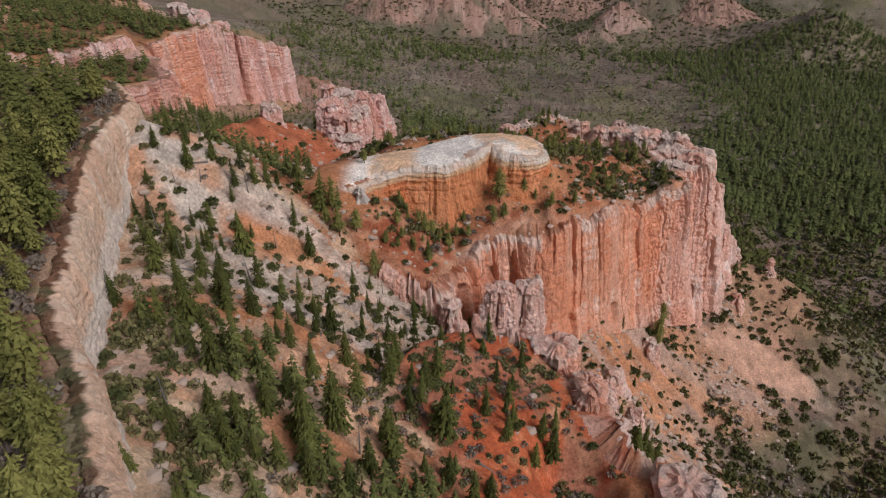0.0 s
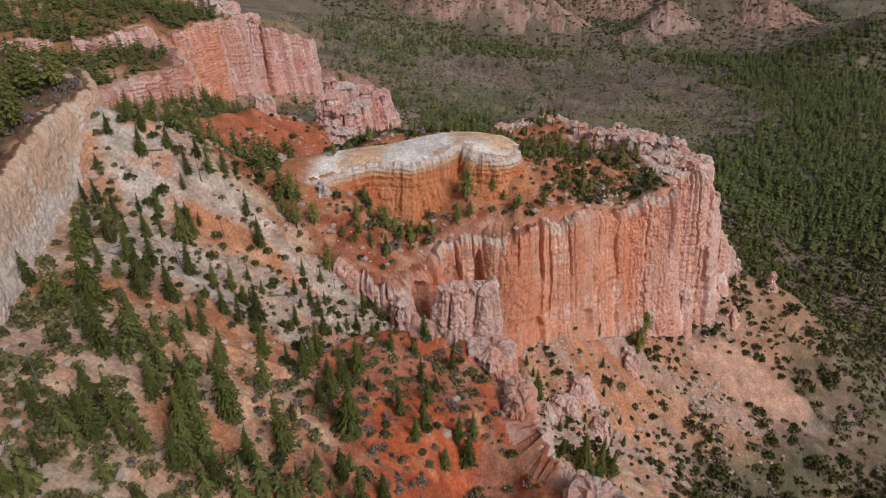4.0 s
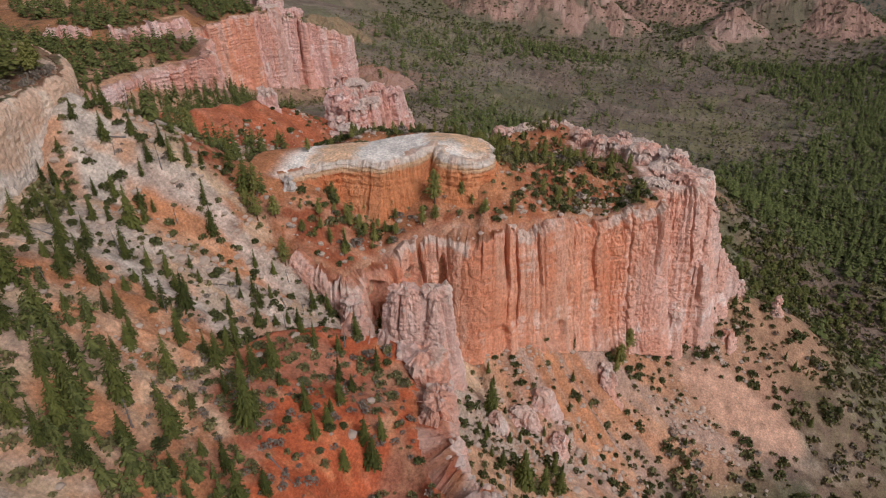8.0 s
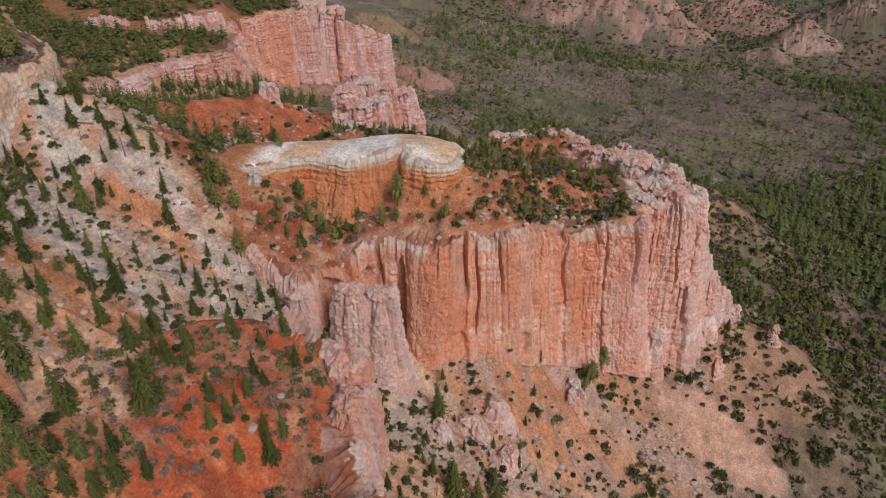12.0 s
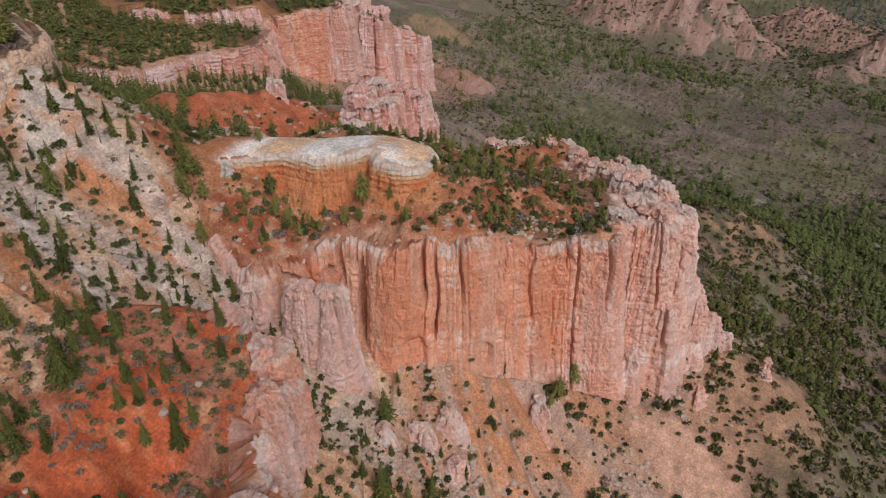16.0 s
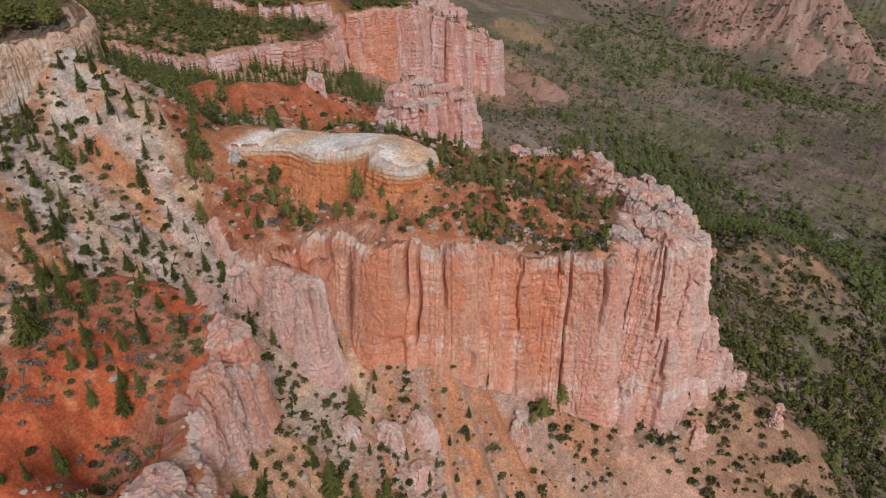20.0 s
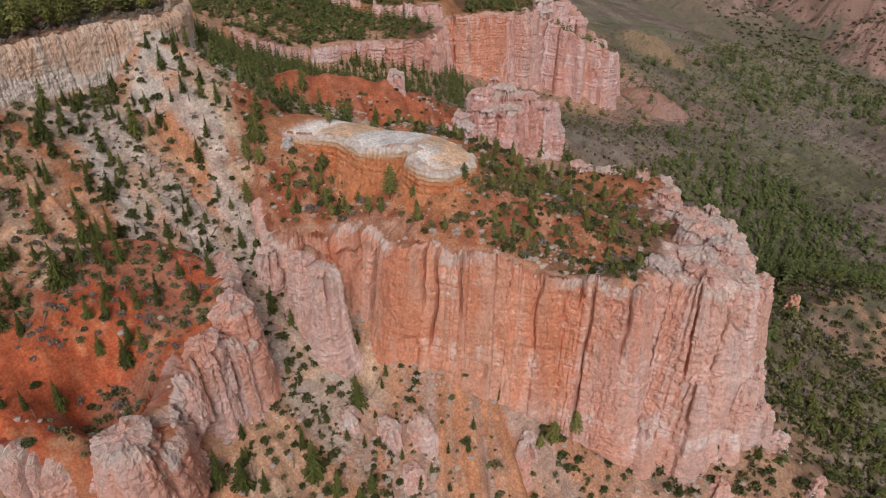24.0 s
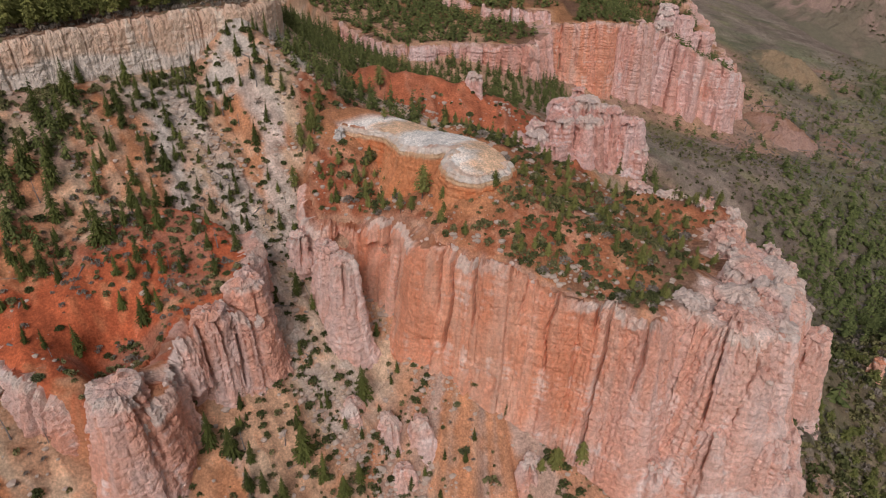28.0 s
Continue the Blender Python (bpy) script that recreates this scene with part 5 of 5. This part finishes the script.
def valley_density(x, y, z):
    u, w = (x - 95) * 0.9 + (y - 590) * 0.35, (y - 590) * 0.9 - (x - 95) * 0.35
    meadow = smooth(1.15, 0.75, np.hypot(u / 165, w / 150) + 0.25 * fbm(x * 0.012, y * 0.012, 44.0))
    patch = smooth(-0.45, 0.1, fbm(x * 0.006, y * 0.006, 41.0) + 0.3 * fbm(x * 0.03, y * 0.03, 42.0) + 0.001 * (x - 60))
    middle = np.interp(x, (-90, -10, 50, 105, 150, 260), (445, 425, 408, 400, 385, 405))
    belt = smooth(82, 55, np.abs(y - middle) + 25 * fbm(x * 0.03, y * 0.03, 45.0)) * smooth(-50, 5, x)
    patch = np.where(y < middle + 40, np.maximum(patch * 0.6, belt), patch) * (0.2 + 0.8 * smooth(-60, 20, x))
    meadow = meadow * (1 - belt)
    return (inside_depth(x, y, HEAD) < -20) * (0.12 + 0.88 * smooth(325, 365, y + 0.25 * (x - 100))) * (inside_depth(x, y, BACK) < -8) * (1 - smooth(20, 32, z) * (y > 290) * (x > 70)) * (0.04 + 0.8 * patch) * (1 - 0.95 * meadow) * (z < 62)


x, y, z, size = scatter(-160, 520, 215, 760, 4.7, valley_density, 9)
stuff("valley_woods", far_fir, x, y, z, size * 1.3, VALLEY_FIR, "dark green conifer woods covering the valley floor", "woods", 10)
x, y, z, size = scatter(-450, 1000, 755, 1350, 11.0, lambda x, y, z: 0.25 + 0.7 * smooth(-0.3, 0.2, fbm(x * 0.004, y * 0.004, 43.0) + 0.0006 * (x - 200)), 11)
stuff("far_woods", dot_fir, x, y, z, size * 1.2, FIR_STUFF, "scattered dark conifers on the far hills", "woods", 12)

# mountain woods, their teal of far air painted into the needles
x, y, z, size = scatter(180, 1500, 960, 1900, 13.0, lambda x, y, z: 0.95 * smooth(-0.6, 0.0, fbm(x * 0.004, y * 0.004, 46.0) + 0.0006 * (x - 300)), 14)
stuff("mountain_woods", dot_fir, x, y, z, size * 1.7, HAZE_FIR, "conifer woods on the distant mountains, with haze painted in as blue-green", "woods", 15)


# ---- scrub and stones ----
def bush_shape(seed, blades=34, leaf=1.0):
    r = random.Random(seed)
    verts, faces = [], []
    for k in range(blades):
        a, e = r.uniform(0, 2 * math.pi), r.uniform(0.1, 1.4)
        d = r.uniform(0.55, 1.0)
        c = Vector((math.cos(a) * math.cos(e) * d, math.sin(a) * math.cos(e) * d, 0.15 + math.sin(e) * d * 0.8))
        q = Euler((r.uniform(0, 6), r.uniform(0, 6), r.uniform(0, 6))).to_matrix()
        b = len(verts)
        for u, w in ((-0.3, -0.2), (0.3, -0.25), (0.35, 0.25), (-0.25, 0.3)):
            verts.append(c + q @ Vector((u * leaf, w * leaf, r.uniform(-0.08, 0.08))))
        faces.append((b, b + 1, b + 2, b + 3))
    return np.array([tuple(v) for v in verts]), np.array(faces)


def stone_shape(seed):
    r = random.Random(seed)
    bm = bmesh.new()
    bmesh.ops.create_icosphere(bm, subdivisions=1, radius=0.5)
    for v in bm.verts:
        v.co *= r.uniform(0.7, 1.25)
        v.co.z *= 0.75
    bm.verts.index_update()
    out = np.array([tuple(v.co) for v in bm.verts]), np.array([[v.index for v in f.verts] for f in bm.faces])
    bm.free()
    return out


STONE = plain_material("pale_stone", (0.53, 0.41, 0.325), 0.6)
def snag_mesh(seed, height):
    r = random.Random(seed)
    v, f = stem(height, 0.17, 6, 0.15)
    verts, faces = [v], [f]
    base = len(v)
    for k in range(12):
        zz = height * r.uniform(0.3, 0.92)
        b, g = stem(r.uniform(0.5, 1.5) * (1.15 - zz / height), 0.035, 4)
        q = np.array(Euler((r.uniform(1.2, 1.9), 0, r.uniform(0, 6.28)), "XYZ").to_matrix())
        verts.append(b @ q.T + np.array((0, 0, zz)))
        faces.append(g + base)
        base += len(b)
    return mesh_of("dead_tree", np.vstack(verts), np.vstack(faces), DEAD_WOOD)


SNAGS = [snag_mesh(k, h) for k, h in enumerate((8.0, 6.5, 9.5))]
x, y, z, size = scatter(-55, 50, 55, 150, 9.0, lambda x, y, z: (inside_depth(x, y, MESA) < -4) * 0.25, 41)
for k, (px, py, pz, sz) in enumerate(zip(x, y, z, size)):
    ob = new("dead_tree", SNAGS[k % 3])
    ob.matrix_world = pose(px, py, pz, 4 * math.sin(k), 4 * math.cos(2 * k), 50 * k) @ Matrix.Diagonal((sz, sz, sz * 0.8, 1))
    tagged(ob, "bare grey dead fir standing on the slope", "dead tree", "dead firs")
LOG = mesh_of("fallen_log", *stem(7.0, 0.2, 7, 0.1), DEAD_WOOD)
x, y, z, size = scatter(-50, 60, 60, 150, 10.0, lambda x, y, z: (inside_depth(x, y, MESA) < -4) * 0.25, 42)
for k, (px, py, pz, sz) in enumerate(zip(x, y, z, size)):
    way = 70 * k
    dx, dy = math.sin(radians(way)) * 6, -math.cos(radians(way)) * 6
    rise = math.degrees(math.atan2(float(ground_at(px + dx, py + dy)[0]) - pz, 6))
    ob = new("fallen_log", LOG)
    ob.matrix_world = pose(px, py, pz + 0.15, 90 - rise, 0, way) @ Matrix.Diagonal((sz, sz, sz, 1))
    tagged(ob, "grey fallen tree trunk lying on the slope", "log", "fallen logs")

BUSHES = [mesh_of("shrub", *bush_shape(60 + k, 190, 0.5), JUNIPER if k % 3 else SCRUB, shade=False) for k in range(6)]
r = random.Random(8)
x, y, z, size = scatter(-60, 95, 45, 250, 5.0, lambda x, y, z: (inside_depth(x, y, MESA) < -3) * (inside_depth(x, y, SLAB) < -2) * (0.12 + 0.5 * smooth(0.05, 0.4, fbm(x * 0.05, y * 0.05, 55.0)) + 0.25 * (inside_depth(x, y, HEAD) > 5)) * open_slope(x, y), 43)
some = np.random.default_rng(9).permutation(len(x))[:290]
for px, py, pz, sz in zip(x[some], y[some], z[some], size[some]):
    ob = new("shrub", r.choice(BUSHES))
    s1 = sz * r.uniform(0.9, 1.8)
    ob.matrix_world = pose(px, py, pz - 0.1, 0, 0, r.uniform(0, 360)) @ Matrix.Diagonal((s1, s1 * r.uniform(0.8, 1.2), s1 * r.uniform(0.7, 1.1), 1))
    tagged(ob, "rounded olive-green shrub on bare soil", "shrub", "shrubs")

# the footpath near the mesa's edge
way = FOOTPATH
side = np.gradient(way, axis=0)
side = np.stack([side[:, 1], -side[:, 0]], 1) / np.hypot(side[:, 0], side[:, 1])[:, None]
lanes = [way + side * w for w in (-0.95, -0.35, 0.35, 0.95)]
path_v = np.concatenate([np.column_stack([p, ground_at(p[:, 0], p[:, 1]) + (0.02 if k in (0, 3) else 0.09)]) for k, p in enumerate(lanes)])
path_c = np.broadcast_to(np.array((0.50, 0.36, 0.26)), (len(path_v), 3))
tagged(new("footpath", mesh_of("footpath", path_v, grid_faces(4, len(way)), SOIL, path_c)), "pale trodden footpath along the mesa's edge", "path", kind="structure")

def boulder_mesh(seed):
    r = random.Random(seed)
    bm = bmesh.new()
    bmesh.ops.create_icosphere(bm, subdivisions=2, radius=0.6)
    cut = [(Vector((r.uniform(-1, 1), r.uniform(-1, 1), r.uniform(-1, 1))).normalized(), r.uniform(0.3, 0.48)) for _ in range(9)]
    for v in bm.verts:
        for axis, reach in cut:
            over = v.co.dot(axis) - reach
            if over > 0:
                v.co -= axis * over
        v.co += v.co.normalized() * r.uniform(-0.02, 0.02)
    bm.verts.index_update()
    out = np.array([tuple(v.co) for v in bm.verts]), np.array([[v.index for v in f.verts] for f in bm.faces])
    bm.free()
    return mesh_of("boulder", *out, STONE, shade=False)


ROCKS = [boulder_mesh(k) for k in range(6)]
r = random.Random(12)
x, y, z, size = scatter(-50, 112, 60, 215, 3.4, lambda x, y, z: open_slope(x, y) * (inside_depth(x, y, RED) < 0) * (0.02 + 0.4 * smooth(6, 2, -crest(x, y, SCREE_RUN, 1.0)) + 0.2 * smooth(4, 1, np.abs(-inside_depth(x, y, HEAD) - 6)) + 0.08 * smooth(3, 0, np.abs(inside_depth(x, y, HEAD) - 3))), 50)
some = np.random.default_rng(10).permutation(len(x))[:150]
for px, py, pz, sz in zip(x[some], y[some], z[some], size[some]):
    ob = new("boulder", r.choice(ROCKS))
    s1 = 0.5 + 2.2 * r.random() ** 3
    ob.matrix_world = pose(px, py, pz + 0.12 * s1, r.uniform(-30, 30), r.uniform(-30, 30), r.uniform(0, 360)) @ Matrix.Diagonal((s1, s1 * r.uniform(0.7, 1.2), s1 * r.uniform(0.6, 1.0), 1))
    tagged(ob, "pale angular limestone boulder lying on the slope", "boulder", "boulders")

# broken blocks on the towers' tops and along the cliffs' rims
CAP_ROCK = plain_material("broken_caprock", (0.64, 0.47, 0.385), 0.8)
CAPS = []
for rock in ROCKS:
    twin = rock.copy()
    twin.name = "cap_block"
    twin.materials[0] = CAP_ROCK
    CAPS.append(twin)
for host in [o for o in bpy.context.scene.objects if o.name.split(".")[0] in ("pinnacle", "red_fin", "rock_spire", "rock_outcrop", "outcrop", "white_knob") or (o.name.split(".")[0] == "rock_tower" and o.bound_box[0][0] > -60)]:
    co = np.empty(len(host.data.vertices) * 3, np.float32)
    host.data.vertices.foreach_get("co", co)
    co = co.reshape(-1, 3)
    crown_part = co[co[:, 2] > co[:, 2].max() - 2.2]
    for k in range(r.randint(5, 8)):
        px, py, pz = (float(c) for c in crown_part[r.randrange(len(crown_part))])
        s1 = r.uniform(0.5, 1.7) * (0.6 if host.name.startswith(("outcrop", "white_knob")) else 1.0)
        ob = new("cap_block", r.choice(CAPS))
        ob.parent = host
        ob.matrix_local = pose(px, py, pz - 0.1 * s1, r.uniform(-30, 30), r.uniform(-30, 30), r.uniform(0, 360)) @ Matrix.Diagonal((s1, s1 * r.uniform(0.7, 1.3), s1 * r.uniform(0.6, 1.1), 1))
for wall, count in (("headland_cliff", 80), ("red_bluff", 45)):
    data = bpy.data.objects[wall].data
    co = np.empty(len(data.vertices) * 3, np.float32)
    data.vertices.foreach_get("co", co)
    co = co.reshape(-1, 3)
    run = int(np.argmax(np.abs(np.diff(co[:, 0])) + np.abs(np.diff(co[:, 1])) > 12)) + 1
    for k in range(count):
        px, py, pz = (float(c) for c in co[r.randint(2, 4) * run + r.randrange(4, run - 4)])
        s1 = 0.5 + 1.3 * r.random() ** 2
        ob = new("boulder", r.choice(CAPS))
        ob.matrix_world = pose(px, py, pz - 0.05 * s1, r.uniform(-25, 25), r.uniform(-25, 25), r.uniform(0, 360)) @ Matrix.Diagonal((s1, s1 * r.uniform(0.7, 1.3), s1 * r.uniform(0.6, 1.0), 1))
        tagged(ob, "white weathered limestone block on the cliff's broken rim", "boulder", "rim blocks")

TWIG = leaf_material("grey_twigs", (0.15, 0.12, 0.095), (0.31, 0.26, 0.205), True)


x, y, z, size = scatter(-66, 135, 38, 268, 2.0, lambda x, y, z: open_slope(x, y) * (0.025 + 0.32 * smooth(0.1, 0.35, fbm(x * 0.06, y * 0.06, 51.0)) + 0.3 * smooth(0.4, 0.15, talus_rib(x, y, -inside_depth(x, y, HEAD))) * (x > 40) * (y > 120) + 0.35 * (inside_depth(x, y, HEAD) > 5) * smooth(10, 35, x)), 20)
stuff("slope_scrub", bush_shape(1, 44, 0.7), x, y, z, size ** 2 * 0.95, SCRUB_STUFF, "low grey-green scrub dotted over the slopes", "scrub", 21)
x, y, z, size = scatter(-66, 100, 38, 230, 2.2, lambda x, y, z: open_slope(x, y) * 0.14 * smooth(0.0, 0.4, fbm(x * 0.07, y * 0.07, 52.0)), 29)
stuff("dry_brush", bush_shape(5, 44, 0.6), x, y, z, size ** 2 * 0.9, TWIG, "dry grey leafless brush among the firs", "brush", 30)
def sandy_ridge(x, y, z):
    """1 on the bare tan back of the scrub ridge."""
    return smooth(-9, -2, crest(x, y, SCRUB_RIDGE[2:7], 0.55) - z) * smooth(27, 34, z) * (y > 255)


def scrub_slope(x, y, z):
    patch = smooth(-0.55, 0.0, fbm(x * 0.045, y * 0.045, 58.0) + 0.4 * fbm(x * 0.2, y * 0.2, 59.0))
    lower = np.maximum(np.maximum(smooth(36, 26, z), smooth(2, 10, (x - 105) * 0.6 + (y - 205) * 0.8)), smooth(124, 134, x + 0.35 * (184 - y)))
    return (inside_depth(x, y, HEAD) < -3) * (1 - fan_at(x, y)) * np.maximum(patch * lower * (z < 80) * (1 - 0.75 * smooth(-9, -2, crest(x, y, TAN_RIDGE, 0.7) - z) * smooth(32, 40, z)) * (1 - 0.3 * sandy_ridge(x, y, z)), 0.06 * (y > 120))


x, y, z, size = scatter(62, 330, 130, 430, 2.5, lambda x, y, z: 0.85 * scrub_slope(x, y, z), 22)
stuff("valley_scrub", bush_shape(2, 26, 0.8), x, y, z, size ** 2 * 1.7, SCRUB_STUFF, "thick olive scrub on the lower slopes", "scrub", 23)
x, y, z, size = scatter(62, 330, 130, 430, 3.1, lambda x, y, z: 0.42 * scrub_slope(x, y, z) * smooth(-0.3, 0.2, fbm(x * 0.03, y * 0.03, 92.0)), 93)
stuff("valley_juniper", bush_shape(15, 34, 0.75), x, y, z, size ** 2 * 2.3, JUNIPER_STUFF, "dark green rounded bushes on the lower slopes", "scrub", 94)
x, y, z, size = scatter(60, 300, 130, 420, 3.0, lambda x, y, z: 0.4 * scrub_slope(x, y, z), 34)
stuff("valley_brush", bush_shape(7, 20, 0.9), x, y, z, size ** 2 * 1.5, TWIG, "grey leafless brush among the scrub", "brush", 35)
x, y, z, size = scatter(75, 330, 150, 400, 4.6, lambda x, y, z: 0.85 * smooth(-0.05, 0.3, fbm(x * 0.03, y * 0.03, 89.0)) * scrub_slope(x, y, z), 36)
stuff("valley_pines", round_pine, x, y, z, size * 0.75, PINE_STUFF, "round-crowned green pines on the scrub slope", "woods", 37)
x, y, z, size = scatter(-270, 440, 760, 960, 5.0, lambda x, y, z: 0.45 + 0.5 * smooth(-0.2, 0.3, fbm(x * 0.02, y * 0.02, 96.0)), 97)
z = hill_height(x, y, z)
stuff("hill_scrub", bush_shape(16, 10), x, y, z, size ** 2 * 2.2, JUNIPER_STUFF, "dark bushes dotted over the far bare hills", "scrub", 98)
x, y, z, size = scatter(-200, 380, 300, 780, 3.6, lambda x, y, z: (inside_depth(x, y, BACK) < -4) * (0.42 + 0.5 * fbm(x * 0.02, y * 0.02, 53.0)), 24)
stuff("plain_scrub", bush_shape(3, 10), x, y, z, size ** 2 * 1.1, SCRUB_STUFF, "grey-brown brush on the open valley floor", "scrub", 25)


x, y, z, size = scatter(-120, 330, 430, 800, 5.5, lambda x, y, z: (inside_depth(x, y, BACK) < -8) * 0.3, 44)
stuff("burnt_trunks", stem(6.5, 0.2, 4), x, y, z, size, DEAD_WOOD, "thin bare burnt trunks standing on the open plain", "dead trees", 45)
x, y, z, size = scatter(-160, 380, 420, 780, 4.6, lambda x, y, z: (inside_depth(x, y, BACK) < -6) * 0.35, 46)
stuff("plain_brush", bush_shape(6, 10), x, y, z, size ** 2 * 1.1, TWIG, "dry grey-brown brush on the open plain", "brush", 47)


x, y, z, size = scatter(-70, 330, 262, 520, 2.9, lambda x, y, z: (inside_depth(x, y, BACK) < -4) * (inside_depth(x, y, HEAD) < -6) * (z < 66) * (1 - 0.2 * sandy_ridge(x, y, z)) * (0.18 + 0.5 * smooth(-0.3, 0.3, fbm(x * 0.03, y * 0.03, 73.0))), 74)
third = np.arange(len(x)) % 3
for k, (name, leaves, label) in enumerate((("floor_scrub", SCRUB_STUFF, "low olive scrub on the valley floor"), ("floor_brush", TWIG, "low grey brush on the valley floor"), ("floor_juniper", JUNIPER_STUFF, "low dark bushes on the valley floor"))):
    m = third == k
    stuff(name, bush_shape(17 + k, 12, 0.9), x[m], y[m], z[m], size[m] ** 2 * 1.25, leaves, label, "scrub", 75 + k)
log_v, log_f = stem(9.0, 0.35, 4)
x, y, z, size = scatter(-130, 330, 400, 800, 6.0, lambda x, y, z: (inside_depth(x, y, BACK) < -8) * (0.15 + 0.4 * smooth(0, 0.3, fbm(x * 0.02, y * 0.02, 82.0))), 83)
stuff("fallen_trunks", (log_v[:, [2, 1, 0]], log_f[:, ::-1]), x, y, z + 0.3, size, DEAD_WOOD, "grey burnt trunks lying on the open plain", "fallen trees", 84)
x, y, z, size = scatter(-60, 130, 60, 235, 2.6, lambda x, y, z: open_slope(x, y) * (0.03 + 0.25 * (y < 84) * (x < -6) + 0.45 * smooth(0.08, 0.3, fbm(x * 0.05, y * 0.05, 63.0)) + 0.45 * smooth(0.32, 0.1, talus_rib(x, y, -inside_depth(x, y, HEAD))) * (x > 40) * (y > 120)) * (inside_depth(x, y, RED) < 0), 64)
stuff("slope_juniper", bush_shape(14, 60, 0.6), x, y, z, size ** 2 * 1.45, JUNIPER_STUFF, "dark green round bushes clumped on the slopes", "scrub", 65)
x, y, z, size = scatter(-50, 75, 95, 150, 2.1, lambda x, y, z: open_slope(x, y) * (inside_depth(x, y, HEAD) < -2) * (inside_depth(x, y, RED) < -1) * 0.4 * smooth(14, 5, -crest(x, y, SCREE_RUN, 1.0)) * smooth(-0.1, 0.25, fbm(x * 0.1, y * 0.1, 78.0)), 79)
stuff("gully_juniper", bush_shape(20, 60, 0.6), x, y, z, size ** 2 * 1.2, JUNIPER_STUFF, "dark green bushes along the stony gully", "scrub", 80)
for k, (name, leaves, label) in enumerate((("headland_scrub", SCRUB_STUFF, "wide olive shrubs covering the headland's back"), ("headland_juniper", JUNIPER_STUFF, "dark green shrubs on the headland's back"), ("headland_brush", TWIG, "grey leafless shrubs on the headland's back"))):
    x, y, z, size = scatter(-20, 90, 140, 258, 2.9, lambda x, y, z: open_slope(x, y) * (inside_depth(x, y, HEAD) > 4) * (0.06 + 0.22 * smooth(15, 35, x) + 0.25 * (x > -10) * (x < 28) * (y < 164)) * smooth(-0.4, 0.1, fbm(x * 0.09, y * 0.09, 110.0 + k)), 111 + k)
    stuff(name, bush_shape(21 + k, 80, 0.5), x, y, z, size ** 2 * 1.7, leaves, label, "scrub", 115 + k)
# low bushes along the mesa's edge and under its cliff
x, y, z, size = scatter(-80, -10, 30, 150, 1.7, lambda x, y, z: (inside_depth(x, y, MESA) > 1.5) * (inside_depth(x, y, MESA) < 12) * 0.5, 86)
stuff("edge_brush", bush_shape(12, 60, 0.55), x, y, z, size ** 2 * 1.3, TWIG, "dry grey brush along the mesa's edge", "brush", 86)
x, y, z, size = scatter(-66, 0, 34, 130, 2.0, lambda x, y, z: (inside_depth(x, y, MESA) < -1.5) * (inside_depth(x, y, MESA) > -9) * 0.3 + (y < 85) * (inside_depth(x, y, MESA) < -2) * (x < -4) * 0.3 * open_slope(x, y), 87)
stuff("foot_scrub", bush_shape(13, 70, 0.6), x, y, z, size ** 2 * 1.5, SCRUB_STUFF, "olive scrub at the foot of the mesa cliff", "scrub", 88)


x, y, z, size = scatter(-15, 45, 48, 120, 1.7, lambda x, y, z: (inside_depth(x, y, RED) > 1) * 0.45 * smooth(-0.2, 0.3, fbm(x * 0.08, y * 0.08, 67.0)), 68)
stuff("bench_brush", bush_shape(8, 60, 0.5), x, y, z, size ** 2 * 1.0, TWIG, "dry grey brush on the red bench", "brush", 69)
x, y, z, size = scatter(-15, 45, 48, 120, 1.9, lambda x, y, z: (inside_depth(x, y, RED) > 1) * 0.7 * smooth(-0.1, 0.3, fbm(x * 0.07, y * 0.07, 70.0)), 71)
stuff("bench_scrub", bush_shape(9, 70, 0.55), x, y, z, size ** 2 * 1.1, SCRUB_STUFF, "olive scrub on the red bench", "scrub", 72)


def scree_density(x, y, z):
    gully = smooth(6, 2, -crest(x, y, SCREE_RUN, 1.0))
    return open_slope(x, y) * np.where(inside_depth(x, y, RED) > 0, 0.08, 1.0) * (0.06 + 0.45 * smooth(0.1, 0.45, fbm(x * 0.05, y * 0.05, 61.0)) + 0.6 * gully + 0.12 * smooth(5, 2, np.abs(inside_depth(x, y, HEAD) - 5)) + 0.25 * smooth(12, 4, -inside_depth(x, y, HEAD)) * (inside_depth(x, y, HEAD) < 0))


x, y, z, size = scatter(-62, 125, 40, 240, 0.9, scree_density, 26)
stuff("scree", stone_shape(4), x, y, z, size ** 6 * 1.0 + 0.16, STONE, "pale broken limestone blocks strewn over the slopes", "stones", 27)
